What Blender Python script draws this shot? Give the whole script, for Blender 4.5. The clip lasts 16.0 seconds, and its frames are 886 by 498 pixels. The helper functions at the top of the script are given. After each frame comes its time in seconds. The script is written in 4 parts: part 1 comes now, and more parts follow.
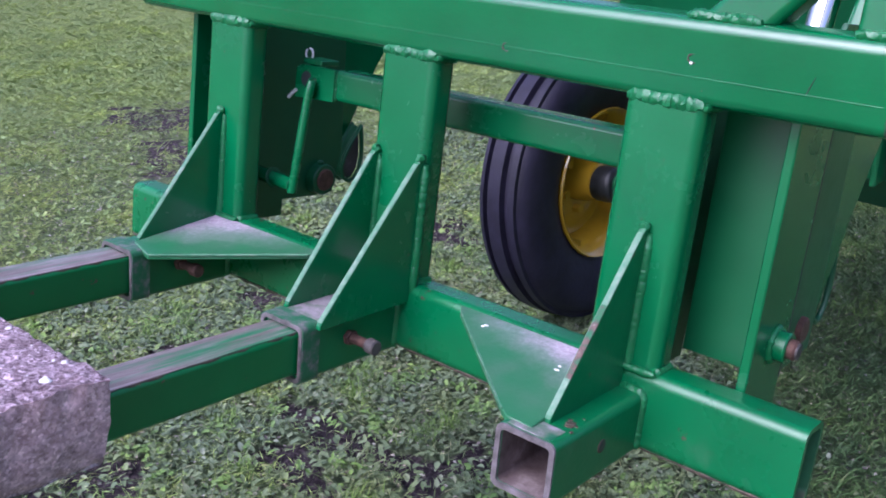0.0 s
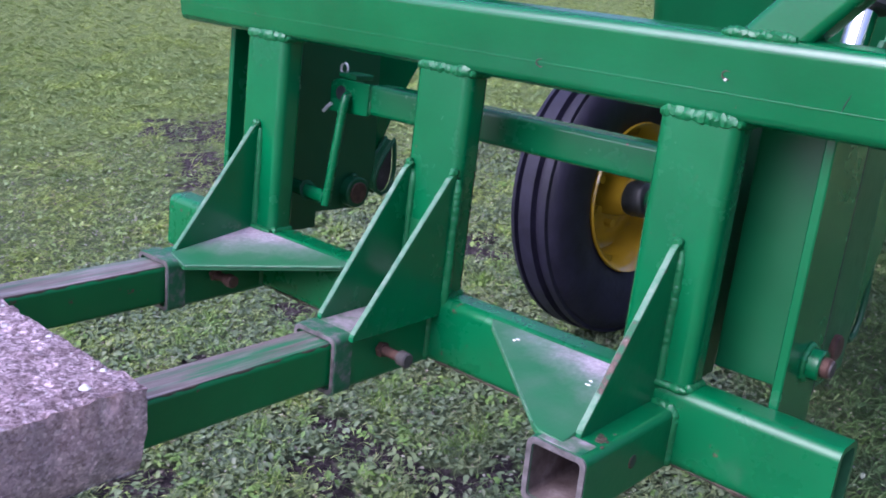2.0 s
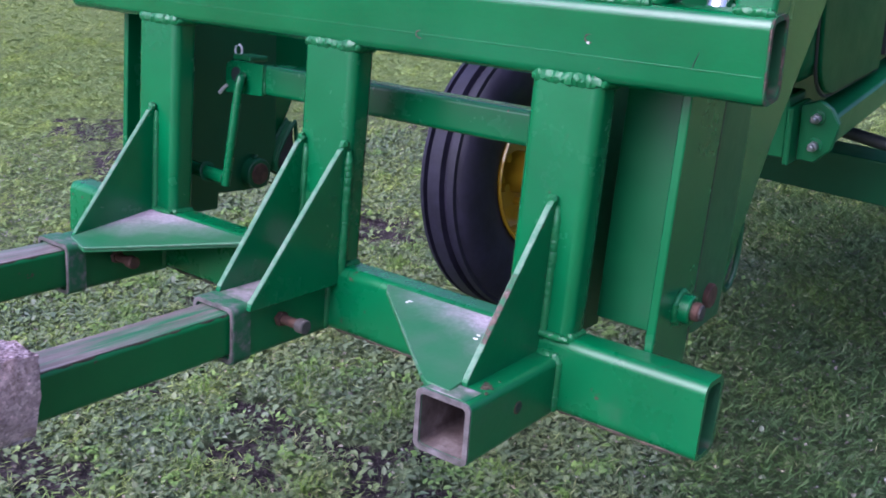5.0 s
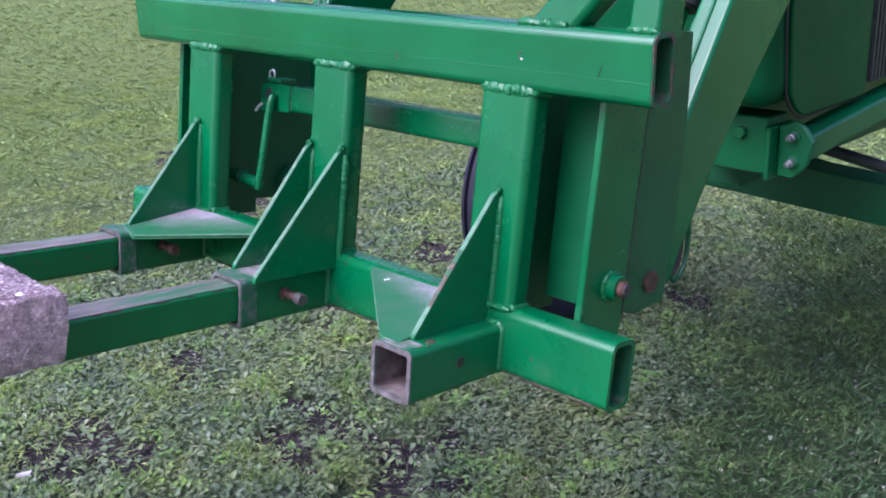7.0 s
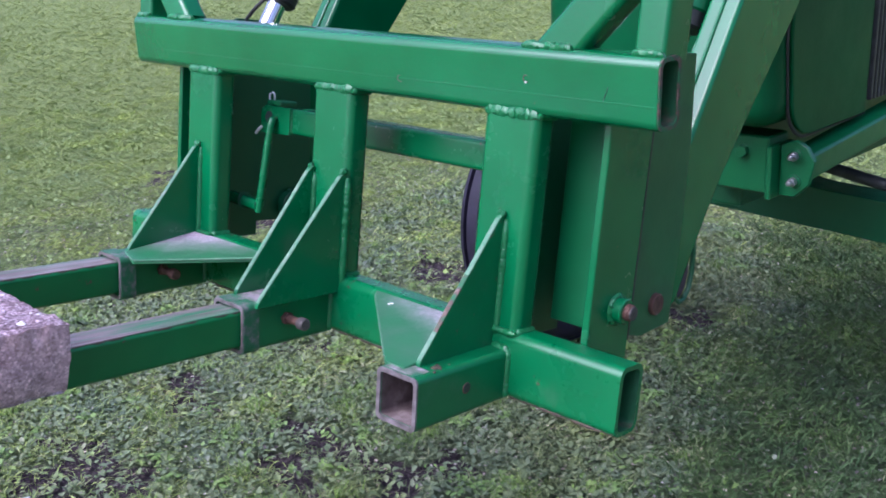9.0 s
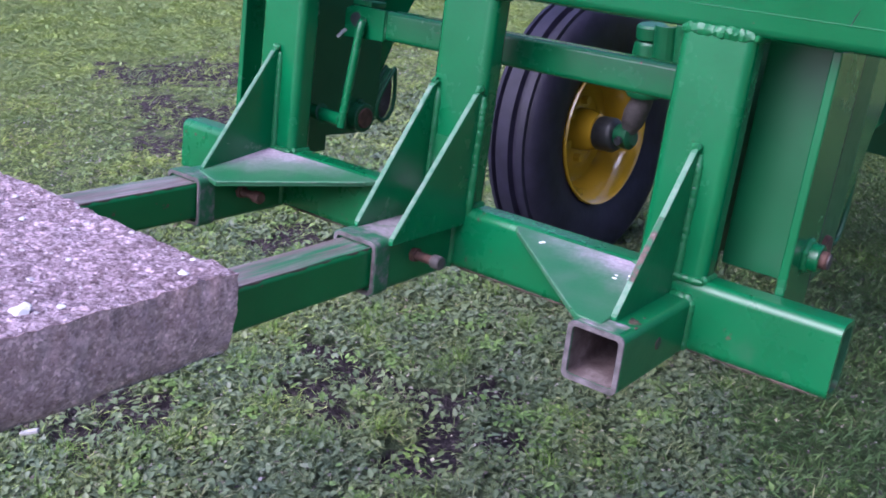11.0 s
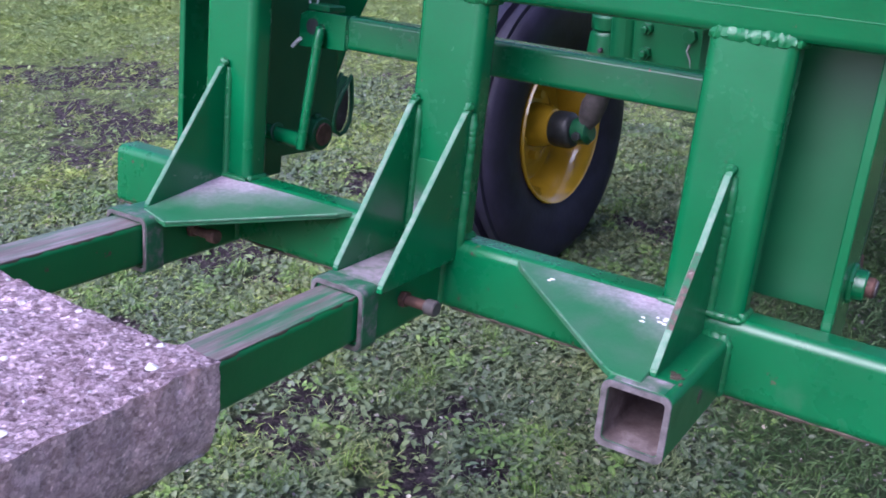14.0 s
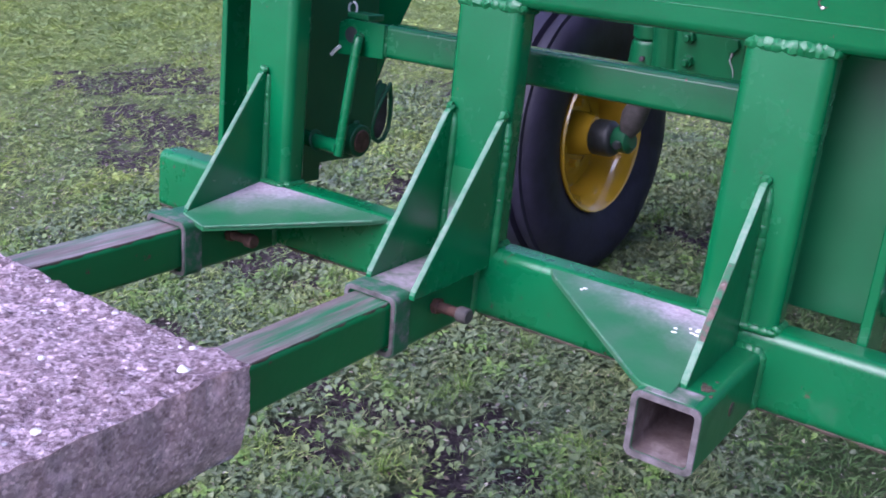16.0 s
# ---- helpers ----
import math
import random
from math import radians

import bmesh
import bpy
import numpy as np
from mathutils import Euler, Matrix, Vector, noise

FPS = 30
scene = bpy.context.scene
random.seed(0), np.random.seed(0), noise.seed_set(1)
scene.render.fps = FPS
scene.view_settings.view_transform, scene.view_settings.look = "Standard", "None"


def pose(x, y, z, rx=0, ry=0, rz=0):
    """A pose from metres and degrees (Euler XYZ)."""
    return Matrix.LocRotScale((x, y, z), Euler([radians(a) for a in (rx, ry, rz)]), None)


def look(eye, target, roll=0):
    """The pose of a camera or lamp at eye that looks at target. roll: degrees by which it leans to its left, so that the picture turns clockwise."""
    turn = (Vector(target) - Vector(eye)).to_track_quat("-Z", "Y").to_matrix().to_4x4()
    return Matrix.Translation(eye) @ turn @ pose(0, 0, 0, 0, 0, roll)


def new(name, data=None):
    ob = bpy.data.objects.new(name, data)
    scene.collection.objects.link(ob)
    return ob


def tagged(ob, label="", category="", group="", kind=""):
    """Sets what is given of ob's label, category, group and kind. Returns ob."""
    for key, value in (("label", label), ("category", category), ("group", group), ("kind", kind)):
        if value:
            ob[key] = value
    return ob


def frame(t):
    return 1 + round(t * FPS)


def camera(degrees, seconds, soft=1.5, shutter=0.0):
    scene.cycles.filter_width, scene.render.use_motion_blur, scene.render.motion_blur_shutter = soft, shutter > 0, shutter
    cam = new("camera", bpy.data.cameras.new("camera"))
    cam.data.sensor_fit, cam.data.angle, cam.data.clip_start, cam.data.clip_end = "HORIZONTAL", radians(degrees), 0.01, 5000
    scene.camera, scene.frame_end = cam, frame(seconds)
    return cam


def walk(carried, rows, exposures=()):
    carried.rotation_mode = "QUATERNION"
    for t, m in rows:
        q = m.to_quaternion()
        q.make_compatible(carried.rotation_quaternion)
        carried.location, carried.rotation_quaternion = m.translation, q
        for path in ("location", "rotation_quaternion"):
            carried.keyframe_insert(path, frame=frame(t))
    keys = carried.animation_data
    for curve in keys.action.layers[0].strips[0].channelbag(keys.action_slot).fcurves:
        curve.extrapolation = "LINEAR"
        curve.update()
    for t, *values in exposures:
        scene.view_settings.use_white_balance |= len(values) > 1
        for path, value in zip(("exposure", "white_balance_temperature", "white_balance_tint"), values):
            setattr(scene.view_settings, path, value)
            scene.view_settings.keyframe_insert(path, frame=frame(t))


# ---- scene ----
cam = camera(49.07, 16.0, 1.8)
PATH = [
    (0, (0.4274, -0.6045, 1.1748), (-0.4658, 0.4522, 0.5955), -0.77),
    (0.5, (0.4242, -0.6053, 1.1729), (-0.4692, 0.4465, 0.5851), -0.43),
    (1, (0.4211, -0.6056, 1.1711), (-0.4878, 0.4280, 0.5747), -0.24),
    (1.5, (0.4275, -0.6097, 1.1764), (-0.5024, 0.4178, 0.6027), -0.52),
    (2, (0.4294, -0.6109, 1.1782), (-0.5035, 0.4215, 0.6181), -0.91),
    (2.5, (0.4291, -0.6151, 1.1831), (-0.5052, 0.4271, 0.6438), -1.09),
    (3, (0.4298, -0.6170, 1.1816), (-0.4948, 0.4349, 0.6444), -1.22),
    (3.5, (0.4314, -0.6159, 1.1804), (-0.4791, 0.4461, 0.6391), -1.26),
    (4, (0.4381, -0.6163, 1.1784), (-0.4652, 0.4461, 0.6261), -1.01),
    (4.5, (0.4562, -0.6172, 1.1741), (-0.4187, 0.4690, 0.6220), -1.45),
    (4.7, (0.4648, -0.6178, 1.1675), (-0.3728, 0.4862, 0.5934), -1.59),
    (6.8, (0.7567, -0.6780, 1.1578), (-0.2402, 0.3216, 0.6507), -2.40),
    (7, (0.7562, -0.6773, 1.1605), (-0.2291, 0.3370, 0.6602), -2.76),
    (7.5, (0.7445, -0.6753, 1.1654), (-0.2392, 0.3494, 0.6834), -2.71),
    (8, (0.7459, -0.6782, 1.1678), (-0.2444, 0.3457, 0.6974), -2.96),
    (8.2, (0.7467, -0.6747, 1.1679), (-0.2358, 0.3594, 0.7045), -3.30),
    (10.3, (0.6175, -0.7062, 1.1671), (-0.3321, 0.3159, 0.6163), -1.47),
    (10.5, (0.5251, -0.7469, 1.1600), (-0.4000, 0.2868, 0.5893), -1.19),
    (11, (0.4061, -0.7607, 1.1646), (-0.4290, 0.3163, 0.5377), 0.34),
    (11.5, (0.3577, -0.6786, 1.1574), (-0.5469, 0.3476, 0.5424), -1.99),
    (12, (0.3102, -0.6485, 1.1506), (-0.5267, 0.3982, 0.4769), -1.53),
    (12.5, (0.2545, -0.6683, 1.1545), (-0.5301, 0.4081, 0.4647), -0.96),
    (13, (0.2417, -0.6731, 1.1571), (-0.5176, 0.4298, 0.4808), 0.04),
    (13.5, (0.2461, -0.6735, 1.1578), (-0.4938, 0.4554, 0.5037), 0.07),
    (14, (0.2496, -0.6745, 1.1598), (-0.4844, 0.4604, 0.5095), -0.43),
    (14.5, (0.2458, -0.6714, 1.1605), (-0.4906, 0.4566, 0.5005), -0.90),
    (15, (0.2471, -0.6719, 1.1605), (-0.4814, 0.4615, 0.5015), -0.80),
    (15.5, (0.2550, -0.6682, 1.1604), (-0.5013, 0.4485, 0.5043), -0.81),
    (16, (0.2604, -0.6718, 1.1624), (-0.5310, 0.4299, 0.5222), -0.89),
]
walk(cam, [(t, look(eye, target, roll)) for t, eye, target, roll in PATH], [(0.0, 0.93, 5180.0, 30.0), (4.7, 0.93, 5200.0, 30.0), (7.0, 1.07, 5190.0, 28.0), (8.2, 1.07, 5190.0, 28.0), (10.5, 0.99, 5200.0, 32.5), (16.0, 0.98, 5180.0, 32.5)])

# ---- light: an overcast sky with a wide, weak sun ----
world = bpy.data.worlds.new("overcast_sky")
scene.world = world
world.use_nodes = True
wn, wl = world.node_tree.nodes, world.node_tree.links
SUN_ELEVATION, SUN_ROTATION = 50.0, 192.0
sky = wn.new("ShaderNodeTexSky")
sky.sky_type, sky.sun_disc = "NISHITA", False
sky.sun_elevation, sky.sun_rotation = radians(SUN_ELEVATION), radians(SUN_ROTATION)
sky.air_density, sky.dust_density, sky.ozone_density = 1.0, 7.0, 0.6
wn["Background"].inputs["Strength"].default_value = 0.12
wl.new(sky.outputs[0], wn["Background"].inputs["Color"])
sun = new("sun", bpy.data.lights.new("sun", "SUN"))
sun.data.energy, sun.data.angle, sun.data.color = 1.5, radians(60), (1.0, 0.955, 0.92)
# nishita's rotation runs clockwise from +y
sun_way = Vector((math.sin(radians(SUN_ROTATION)) * math.cos(radians(SUN_ELEVATION)), math.cos(radians(SUN_ROTATION)) * math.cos(radians(SUN_ELEVATION)), math.sin(radians(SUN_ELEVATION))))
sun.matrix_world = look(sun_way * 30, (0, 0, 0))


# ---- materials ----
def material(name):
    m = bpy.data.materials.new(name)
    m.use_nodes = True
    nt = m.node_tree
    return m, nt.nodes, nt.links, nt.nodes["Principled BSDF"]


def noise_node(n, l, scale, detail=4.0, rough=0.6, coords="Object"):
    tc = n.new("ShaderNodeTexCoord")
    t = n.new("ShaderNodeTexNoise")
    t.inputs["Scale"].default_value, t.inputs["Detail"].default_value, t.inputs["Roughness"].default_value = scale, detail, rough
    l.new(tc.outputs[coords], t.inputs["Vector"])
    return t


def ramp(n, l, source, stops):
    r = n.new("ShaderNodeValToRGB")
    while len(r.color_ramp.elements) < len(stops):
        r.color_ramp.elements.new(0.5)
    for e, (p, c) in zip(r.color_ramp.elements, stops):
        e.position, e.color = p, (*c, 1.0)
    l.new(source, r.inputs["Fac"])
    return r


def mixed(n, l, fac, a, b, kind="MIX"):
    m = n.new("ShaderNodeMix")
    m.data_type, m.blend_type = "RGBA", kind
    for socket, v in ((m.inputs["Factor"], fac), (m.inputs["A"], a), (m.inputs["B"], b)):
        if hasattr(v, "is_output"):
            l.new(v, socket)
        elif isinstance(v, (int, float)):
            socket.default_value = v
        else:
            socket.default_value = (*v, 1.0)
    return m.outputs["Result"]


def bump(n, l, bsdf, height, strength, distance):
    b = n.new("ShaderNodeBump")
    b.inputs["Strength"].default_value, b.inputs["Distance"].default_value = strength, distance
    l.new(height, b.inputs["Height"])
    l.new(b.outputs[0], bsdf.inputs["Normal"])


def paint(name, colour, rough=0.32, dust=0.0, scratch=0.0, dust_scale=9.0, dust_colour=(0.30, 0.27, 0.28), relief_amount=0.08, drawn=1.0):
    """Brushed and sprayed enamel on steel: orange peel, faint tone drift, dust film and rubbed spots."""
    m, n, l, b = material(name)
    drift = noise_node(n, l, 5.0, 3.0)
    c = ramp(n, l, drift.outputs["Fac"], [(0.3, tuple(v * 0.80 for v in colour)), (0.7, tuple(v * 1.14 for v in colour))]).outputs["Color"]
    film = noise_node(n, l, dust_scale, 6.0, 0.68)
    lo = 0.72 - 0.5 * dust
    f = ramp(n, l, film.outputs["Fac"], [(lo, (0, 0, 0)), (min(0.98, lo + 0.3), (1, 1, 1))])
    amount = n.new("ShaderNodeMath")
    amount.operation = "MULTIPLY"
    amount.inputs[1].default_value = min(1.0, 0.10 + 0.85 * dust)
    l.new(f.outputs["Color"], amount.inputs[0])
    c = mixed(n, l, amount.outputs[0], c, dust_colour)
    if scratch:
        spots = noise_node(n, l, 55.0, 5.0, 0.7)
        s = ramp(n, l, spots.outputs["Fac"], [(0.74 - 0.12 * scratch, (0, 0, 0)), (0.78 - 0.12 * scratch, (1, 1, 1))])
        c = mixed(n, l, s.outputs["Color"], c, (0.10, 0.055, 0.045))
    l.new(c, b.inputs["Base Color"])
    r = n.new("ShaderNodeMapRange")
    r.inputs["To Min"].default_value, r.inputs["To Max"].default_value = rough - 0.13, rough + 0.02 + 0.4 * dust
    l.new(f.outputs["Color"], r.inputs["Value"])
    smear = noise_node(n, l, 13.0, 5.0, 0.65)
    uneven = n.new("ShaderNodeMath")
    uneven.operation = "MULTIPLY_ADD"
    uneven.inputs[1].default_value = 0.30
    l.new(smear.outputs["Fac"], uneven.inputs[0])
    l.new(r.outputs[0], uneven.inputs[2])
    l.new(uneven.outputs[0], b.inputs["Roughness"])
    peel, brush = noise_node(n, l, 140.0, 3.0, 0.6), noise_node(n, l, 26.0, 4.0, 0.55)
    if drawn != 1.0:
        # brush and rolling marks drawn out along the tube
        tc, mp = n.new("ShaderNodeTexCoord"), n.new("ShaderNodeMapping")
        mp.inputs["Scale"].default_value = (drawn, 1.0, 1.0)
        l.new(tc.outputs["Object"], mp.inputs["Vector"])
        l.new(mp.outputs[0], brush.inputs["Vector"])
        l.new(mp.outputs[0], smear.inputs["Vector"])
    relief = n.new("ShaderNodeMath")
    relief.operation = "MULTIPLY_ADD"
    relief.inputs[1].default_value = 3.4
    l.new(brush.outputs["Fac"], relief.inputs[0])
    l.new(peel.outputs["Fac"], relief.inputs[2])
    bump(n, l, b, relief.outputs[0], relief_amount, 0.002)
    b.inputs["Specular IOR Level"].default_value = 0.45
    b.inputs["Coat Weight"].default_value, b.inputs["Coat Roughness"].default_value = 0.20 * (1 - dust), 0.26
    return m


def simple(name, stops, scale, rough, metal=0.0, bump_amount=0.2, bump_dist=0.003, detail=5.0):
    m, n, l, b = material(name)
    t = noise_node(n, l, scale, detail, 0.65)
    l.new(ramp(n, l, t.outputs["Fac"], stops).outputs["Color"], b.inputs["Base Color"])
    b.inputs["Roughness"].default_value, b.inputs["Metallic"].default_value = rough, metal
    t2 = noise_node(n, l, scale * 4, 4.0, 0.6)
    bump(n, l, b, t2.outputs["Fac"], bump_amount, bump_dist)
    return m


GREEN = (0.003, 0.124, 0.039)
green = paint("green_enamel", GREEN, 0.23, dust=0.13, scratch=0.4, dust_scale=13.0, dust_colour=(0.10, 0.20, 0.13))
green_weld = paint("green_enamel_on_weld", (0.007, 0.130, 0.040), 0.34, relief_amount=0.45)
green_top = paint("green_enamel_brushed", GREEN, 0.21, dust=0.05, scratch=0.25, relief_amount=0.17, drawn=0.28)
green_top.node_tree.nodes["Principled BSDF"].inputs["Coat Weight"].default_value = 0.7
green_top.node_tree.nodes["Principled BSDF"].inputs["Coat Roughness"].default_value = 0.20
green_arm = paint("green_enamel_glossy", GREEN, 0.16, dust=0.04, relief_amount=0.03)
green_scuffed = paint("green_enamel_scuffed", GREEN, 0.26, dust=0.20, scratch=0.8, dust_scale=16.0, dust_colour=(0.13, 0.19, 0.15))
green_worn = paint("green_enamel_worn", GREEN, 0.34, dust=0.32, scratch=0.7, dust_scale=16.0, dust_colour=(0.15, 0.18, 0.155))
def drifted_dust(name, spans, haze=0.0):
    """Green enamel under a thin grey haze, with lavender dust drifted into a corner; spans are (axis, corner, far side, share)."""
    m, n, l, b = material(name)
    tc = n.new("ShaderNodeTexCoord")
    sep = n.new("ShaderNodeSeparateXYZ")
    l.new(tc.outputs["Object"], sep.inputs[0])
    drift, fine, cloud = noise_node(n, l, 30.0, 6.0, 0.68), noise_node(n, l, 190.0, 5.0, 0.72), noise_node(n, l, 13.0, 5.0, 0.62)
    bank = n.new("ShaderNodeMath")
    bank.operation = "MULTIPLY"
    bank.inputs[1].default_value = 0.36
    l.new(drift.outputs["Fac"], bank.inputs[0])
    total = bank.outputs[0]
    for axis, corner, side, share in spans:
        out = n.new("ShaderNodeMapRange")
        out.inputs["From Min"].default_value, out.inputs["From Max"].default_value = corner, side
        out.inputs["To Max"].default_value = share
        l.new(sep.outputs[axis], out.inputs["Value"])
        add = n.new("ShaderNodeMath")
        l.new(total, add.inputs[0])
        l.new(out.outputs[0], add.inputs[1])
        total = add.outputs[0]
    f = ramp(n, l, total, [(0.22, (0.96, 0.96, 0.96)), (0.34, (0.72, 0.72, 0.72)), (0.46, (0.26, 0.26, 0.26)), (0.62, (0.0, 0.0, 0.0))]).outputs["Color"]
    grey = ramp(n, l, fine.outputs["Fac"], [(0.28, (0.24, 0.185, 0.235)), (0.5, (0.42, 0.335, 0.425)), (0.72, (0.62, 0.54, 0.64))]).outputs["Color"]
    film = ramp(n, l, cloud.outputs["Fac"], [(0.34, (0.15 * haze,) * 3), (0.50, (0.55 * haze,) * 3), (0.66, (haze,) * 3)]).outputs["Color"]
    under = mixed(n, l, film, (0.006, 0.125, 0.038), (0.175, 0.185, 0.185))
    l.new(mixed(n, l, f, under, grey), b.inputs["Base Color"])
    b.inputs["Roughness"].default_value = 0.42
    bump(n, l, b, fine.outputs["Fac"], 0.16, 0.002)
    return m


plate_dust = drifted_dust("dusty_green_plate", (("X", -0.005, -0.190, 0.40), ("Y", 0.002, -0.085, 0.46)), 0.28)
plate_dust_far = drifted_dust("dusty_green_plate_far", (("X", -0.640, -0.455, 0.44), ("Y", 0.0105, -0.120, 0.44)), 0.26)
upright_dust = drifted_dust("dust_up_the_tube", (("Z", 0.850, 0.930, 0.55),), 0.0)
gap_dust = simple("grey_dust_on_green", [(0.36, (0.012, 0.11, 0.05)), (0.47, (0.10, 0.14, 0.10)), (0.58, (0.25, 0.22, 0.24)), (0.72, (0.36, 0.32, 0.36))], 26.0, 0.55)
collar_worn = simple("green_paint_rubbed_to_grey", [(0.34, (0.010, 0.115, 0.042)), (0.48, (0.028, 0.120, 0.060)), (0.58, (0.095, 0.125, 0.105)), (0.68, (0.18, 0.17, 0.175)), (0.78, (0.12, 0.08, 0.075))], 70.0, 0.5, 0.0, 0.3, 0.002)
# green darkened for the shade inside the beams, with rust flecks
beam_inside = simple("shaded_green_tube_inside", [(0.3, (0.006, 0.05, 0.02)), (0.6, (0.010, 0.09, 0.035)), (0.75, (0.10, 0.055, 0.045))], 25.0, 0.6)
edge_worn = simple("paint_worn_thin_on_edges", [(0.30, (0.026, 0.14, 0.062)), (0.45, (0.062, 0.175, 0.096)), (0.58, (0.105, 0.205, 0.130)), (0.70, (0.17, 0.235, 0.175)), (0.80, (0.11, 0.085, 0.065))], 90.0, 0.42, 0.0, 0.3, 0.0015)
rust_edge = simple("rusty_cut_edge", [(0.42, (0.010, 0.11, 0.04)), (0.50, (0.04, 0.08, 0.045)), (0.55, (0.075, 0.046, 0.036)), (0.64, (0.13, 0.085, 0.072)), (0.74, (0.28, 0.26, 0.25))], 110.0, 0.7)
green_dull = paint("green_enamel_faded", (0.004, 0.105, 0.034), 0.36, dust=0.03)
# grimy dark green; on the inner coupler plates its darkness stands for shade
green_grime_shade = paint("green_enamel_grimy_shaded", (0.003, 0.074, 0.027), 0.42, dust=0.36, dust_scale=5.0, dust_colour=(0.018, 0.044, 0.024))
coupler_dust = paint("green_enamel_dust_film", (0.010, 0.100, 0.036), 0.40, dust=0.52, dust_scale=6.0, dust_colour=(0.085, 0.098, 0.058))
bar_worn = paint("green_enamel_rubbed_bar", (0.004, 0.128, 0.034), 0.34, dust=0.10, scratch=0.8)
def rubbed_material():
    m, n, l, b = material("paint_rubbed_to_steel")
    tc = n.new("ShaderNodeTexCoord")
    mp = n.new("ShaderNodeMapping")
    mp.inputs["Scale"].default_value = (1.0, 0.07, 1.0)
    l.new(tc.outputs["Object"], mp.inputs["Vector"])
    t, t2 = n.new("ShaderNodeTexNoise"), n.new("ShaderNodeTexNoise")
    for node, sc in ((t, 42.0), (t2, 110.0)):
        node.inputs["Scale"].default_value, node.inputs["Detail"].default_value, node.inputs["Roughness"].default_value = sc, 6.0, 0.68
        l.new(mp.outputs[0], node.inputs["Vector"])
    steel = ramp(n, l, t2.outputs["Fac"], [(0.3, (0.075, 0.048, 0.044)), (0.5, (0.175, 0.140, 0.140)), (0.68, (0.32, 0.28, 0.30))]).outputs["Color"]
    f = ramp(n, l, t.outputs["Fac"], [(0.52, (0, 0, 0)), (0.64, (1, 1, 1))]).outputs["Color"]
    l.new(mixed(n, l, f, steel, (0.02, 0.14, 0.06)), b.inputs["Base Color"])
    b.inputs["Roughness"].default_value = 0.5
    bump(n, l, b, t2.outputs["Fac"], 0.15, 0.002)
    return m


rubbed = rubbed_material()
bare_top = simple("rubbed_bare_steel", [(0.3, (0.060, 0.060, 0.056)), (0.5, (0.13, 0.115, 0.120)), (0.7, (0.22, 0.195, 0.215))], 60.0, 0.5, 0.1)
rust = simple("rusty_steel", [(0.3, (0.050, 0.026, 0.020)), (0.6, (0.115, 0.060, 0.045)), (0.75, (0.20, 0.155, 0.14))], 60.0, 0.75, 0.3, 0.4, 0.002)
zinc = simple("zinc_plated_steel", [(0.3, (0.26, 0.27, 0.29)), (0.7, (0.5, 0.5, 0.52))], 50.0, 0.35, 0.9)
chrome = simple("chromed_rod", [(0.3, (0.78, 0.78, 0.80)), (0.7, (0.86, 0.86, 0.88))], 20.0, 0.10, 1.0, 0.02)
tube_inside = simple("rusty_tube_inside", [(0.3, (0.055, 0.038, 0.035)), (0.55, (0.13, 0.098, 0.095)), (0.75, (0.25, 0.21, 0.21))], 30.0, 0.85, 0.0, 0.4, 0.003)
rubber = simple("tyre_rubber", [(0.3, (0.008, 0.0075, 0.016)), (0.7, (0.020, 0.018, 0.038))], 18.0, 0.55, 0.0, 0.25, 0.003)
rubber.node_tree.nodes["Principled BSDF"].inputs["Specular IOR Level"].default_value = 0.32
black = simple("black_rubber", [(0.3, (0.010, 0.010, 0.011)), (0.7, (0.022, 0.022, 0.024))], 30.0, 0.5)
yellow = paint("yellow_enamel_wheel", (0.44, 0.265, 0.010), 0.16, dust=0.26, scratch=0.5, dust_scale=14.0, dust_colour=(0.10, 0.066, 0.020))
yellow.node_tree.nodes["Principled BSDF"].inputs["Coat Weight"].default_value = 0.6
yellow.node_tree.nodes["Principled BSDF"].inputs["Coat Roughness"].default_value = 0.06
plug_dark = simple("purple_brown_rubber", [(0.3, (0.020, 0.014, 0.018)), (0.6, (0.06, 0.042, 0.055)), (0.75, (0.14, 0.11, 0.13))], 30.0, 0.6)
worn_steel = simple("worn_grey_steel", [(0.3, (0.040, 0.036, 0.034)), (0.7, (0.100, 0.090, 0.090))], 60.0, 0.6, 0.1)
# hood enamel with the shade it stands in put into a darker green
hood_green_shade = paint("green_enamel_hood_shaded", (0.002, 0.066, 0.021), 0.40)
hood_green_shade.node_tree.nodes["Principled BSDF"].inputs["Specular IOR Level"].default_value = 0.18
hood_green_shade.node_tree.nodes["Principled BSDF"].inputs["Coat Weight"].default_value = 0.0
chip_brown = simple("dark_brown_bared_steel", [(0.3, (0.028, 0.024, 0.016)), (0.7, (0.085, 0.062, 0.045))], 90.0, 0.7)
# greasy dark iron, also laid on as the shade in gaps and holes
grease_and_shade = simple("greasy_iron_and_shade", [(0.3, (0.012, 0.014, 0.016)), (0.7, (0.04, 0.045, 0.048))], 40.0, 0.4)


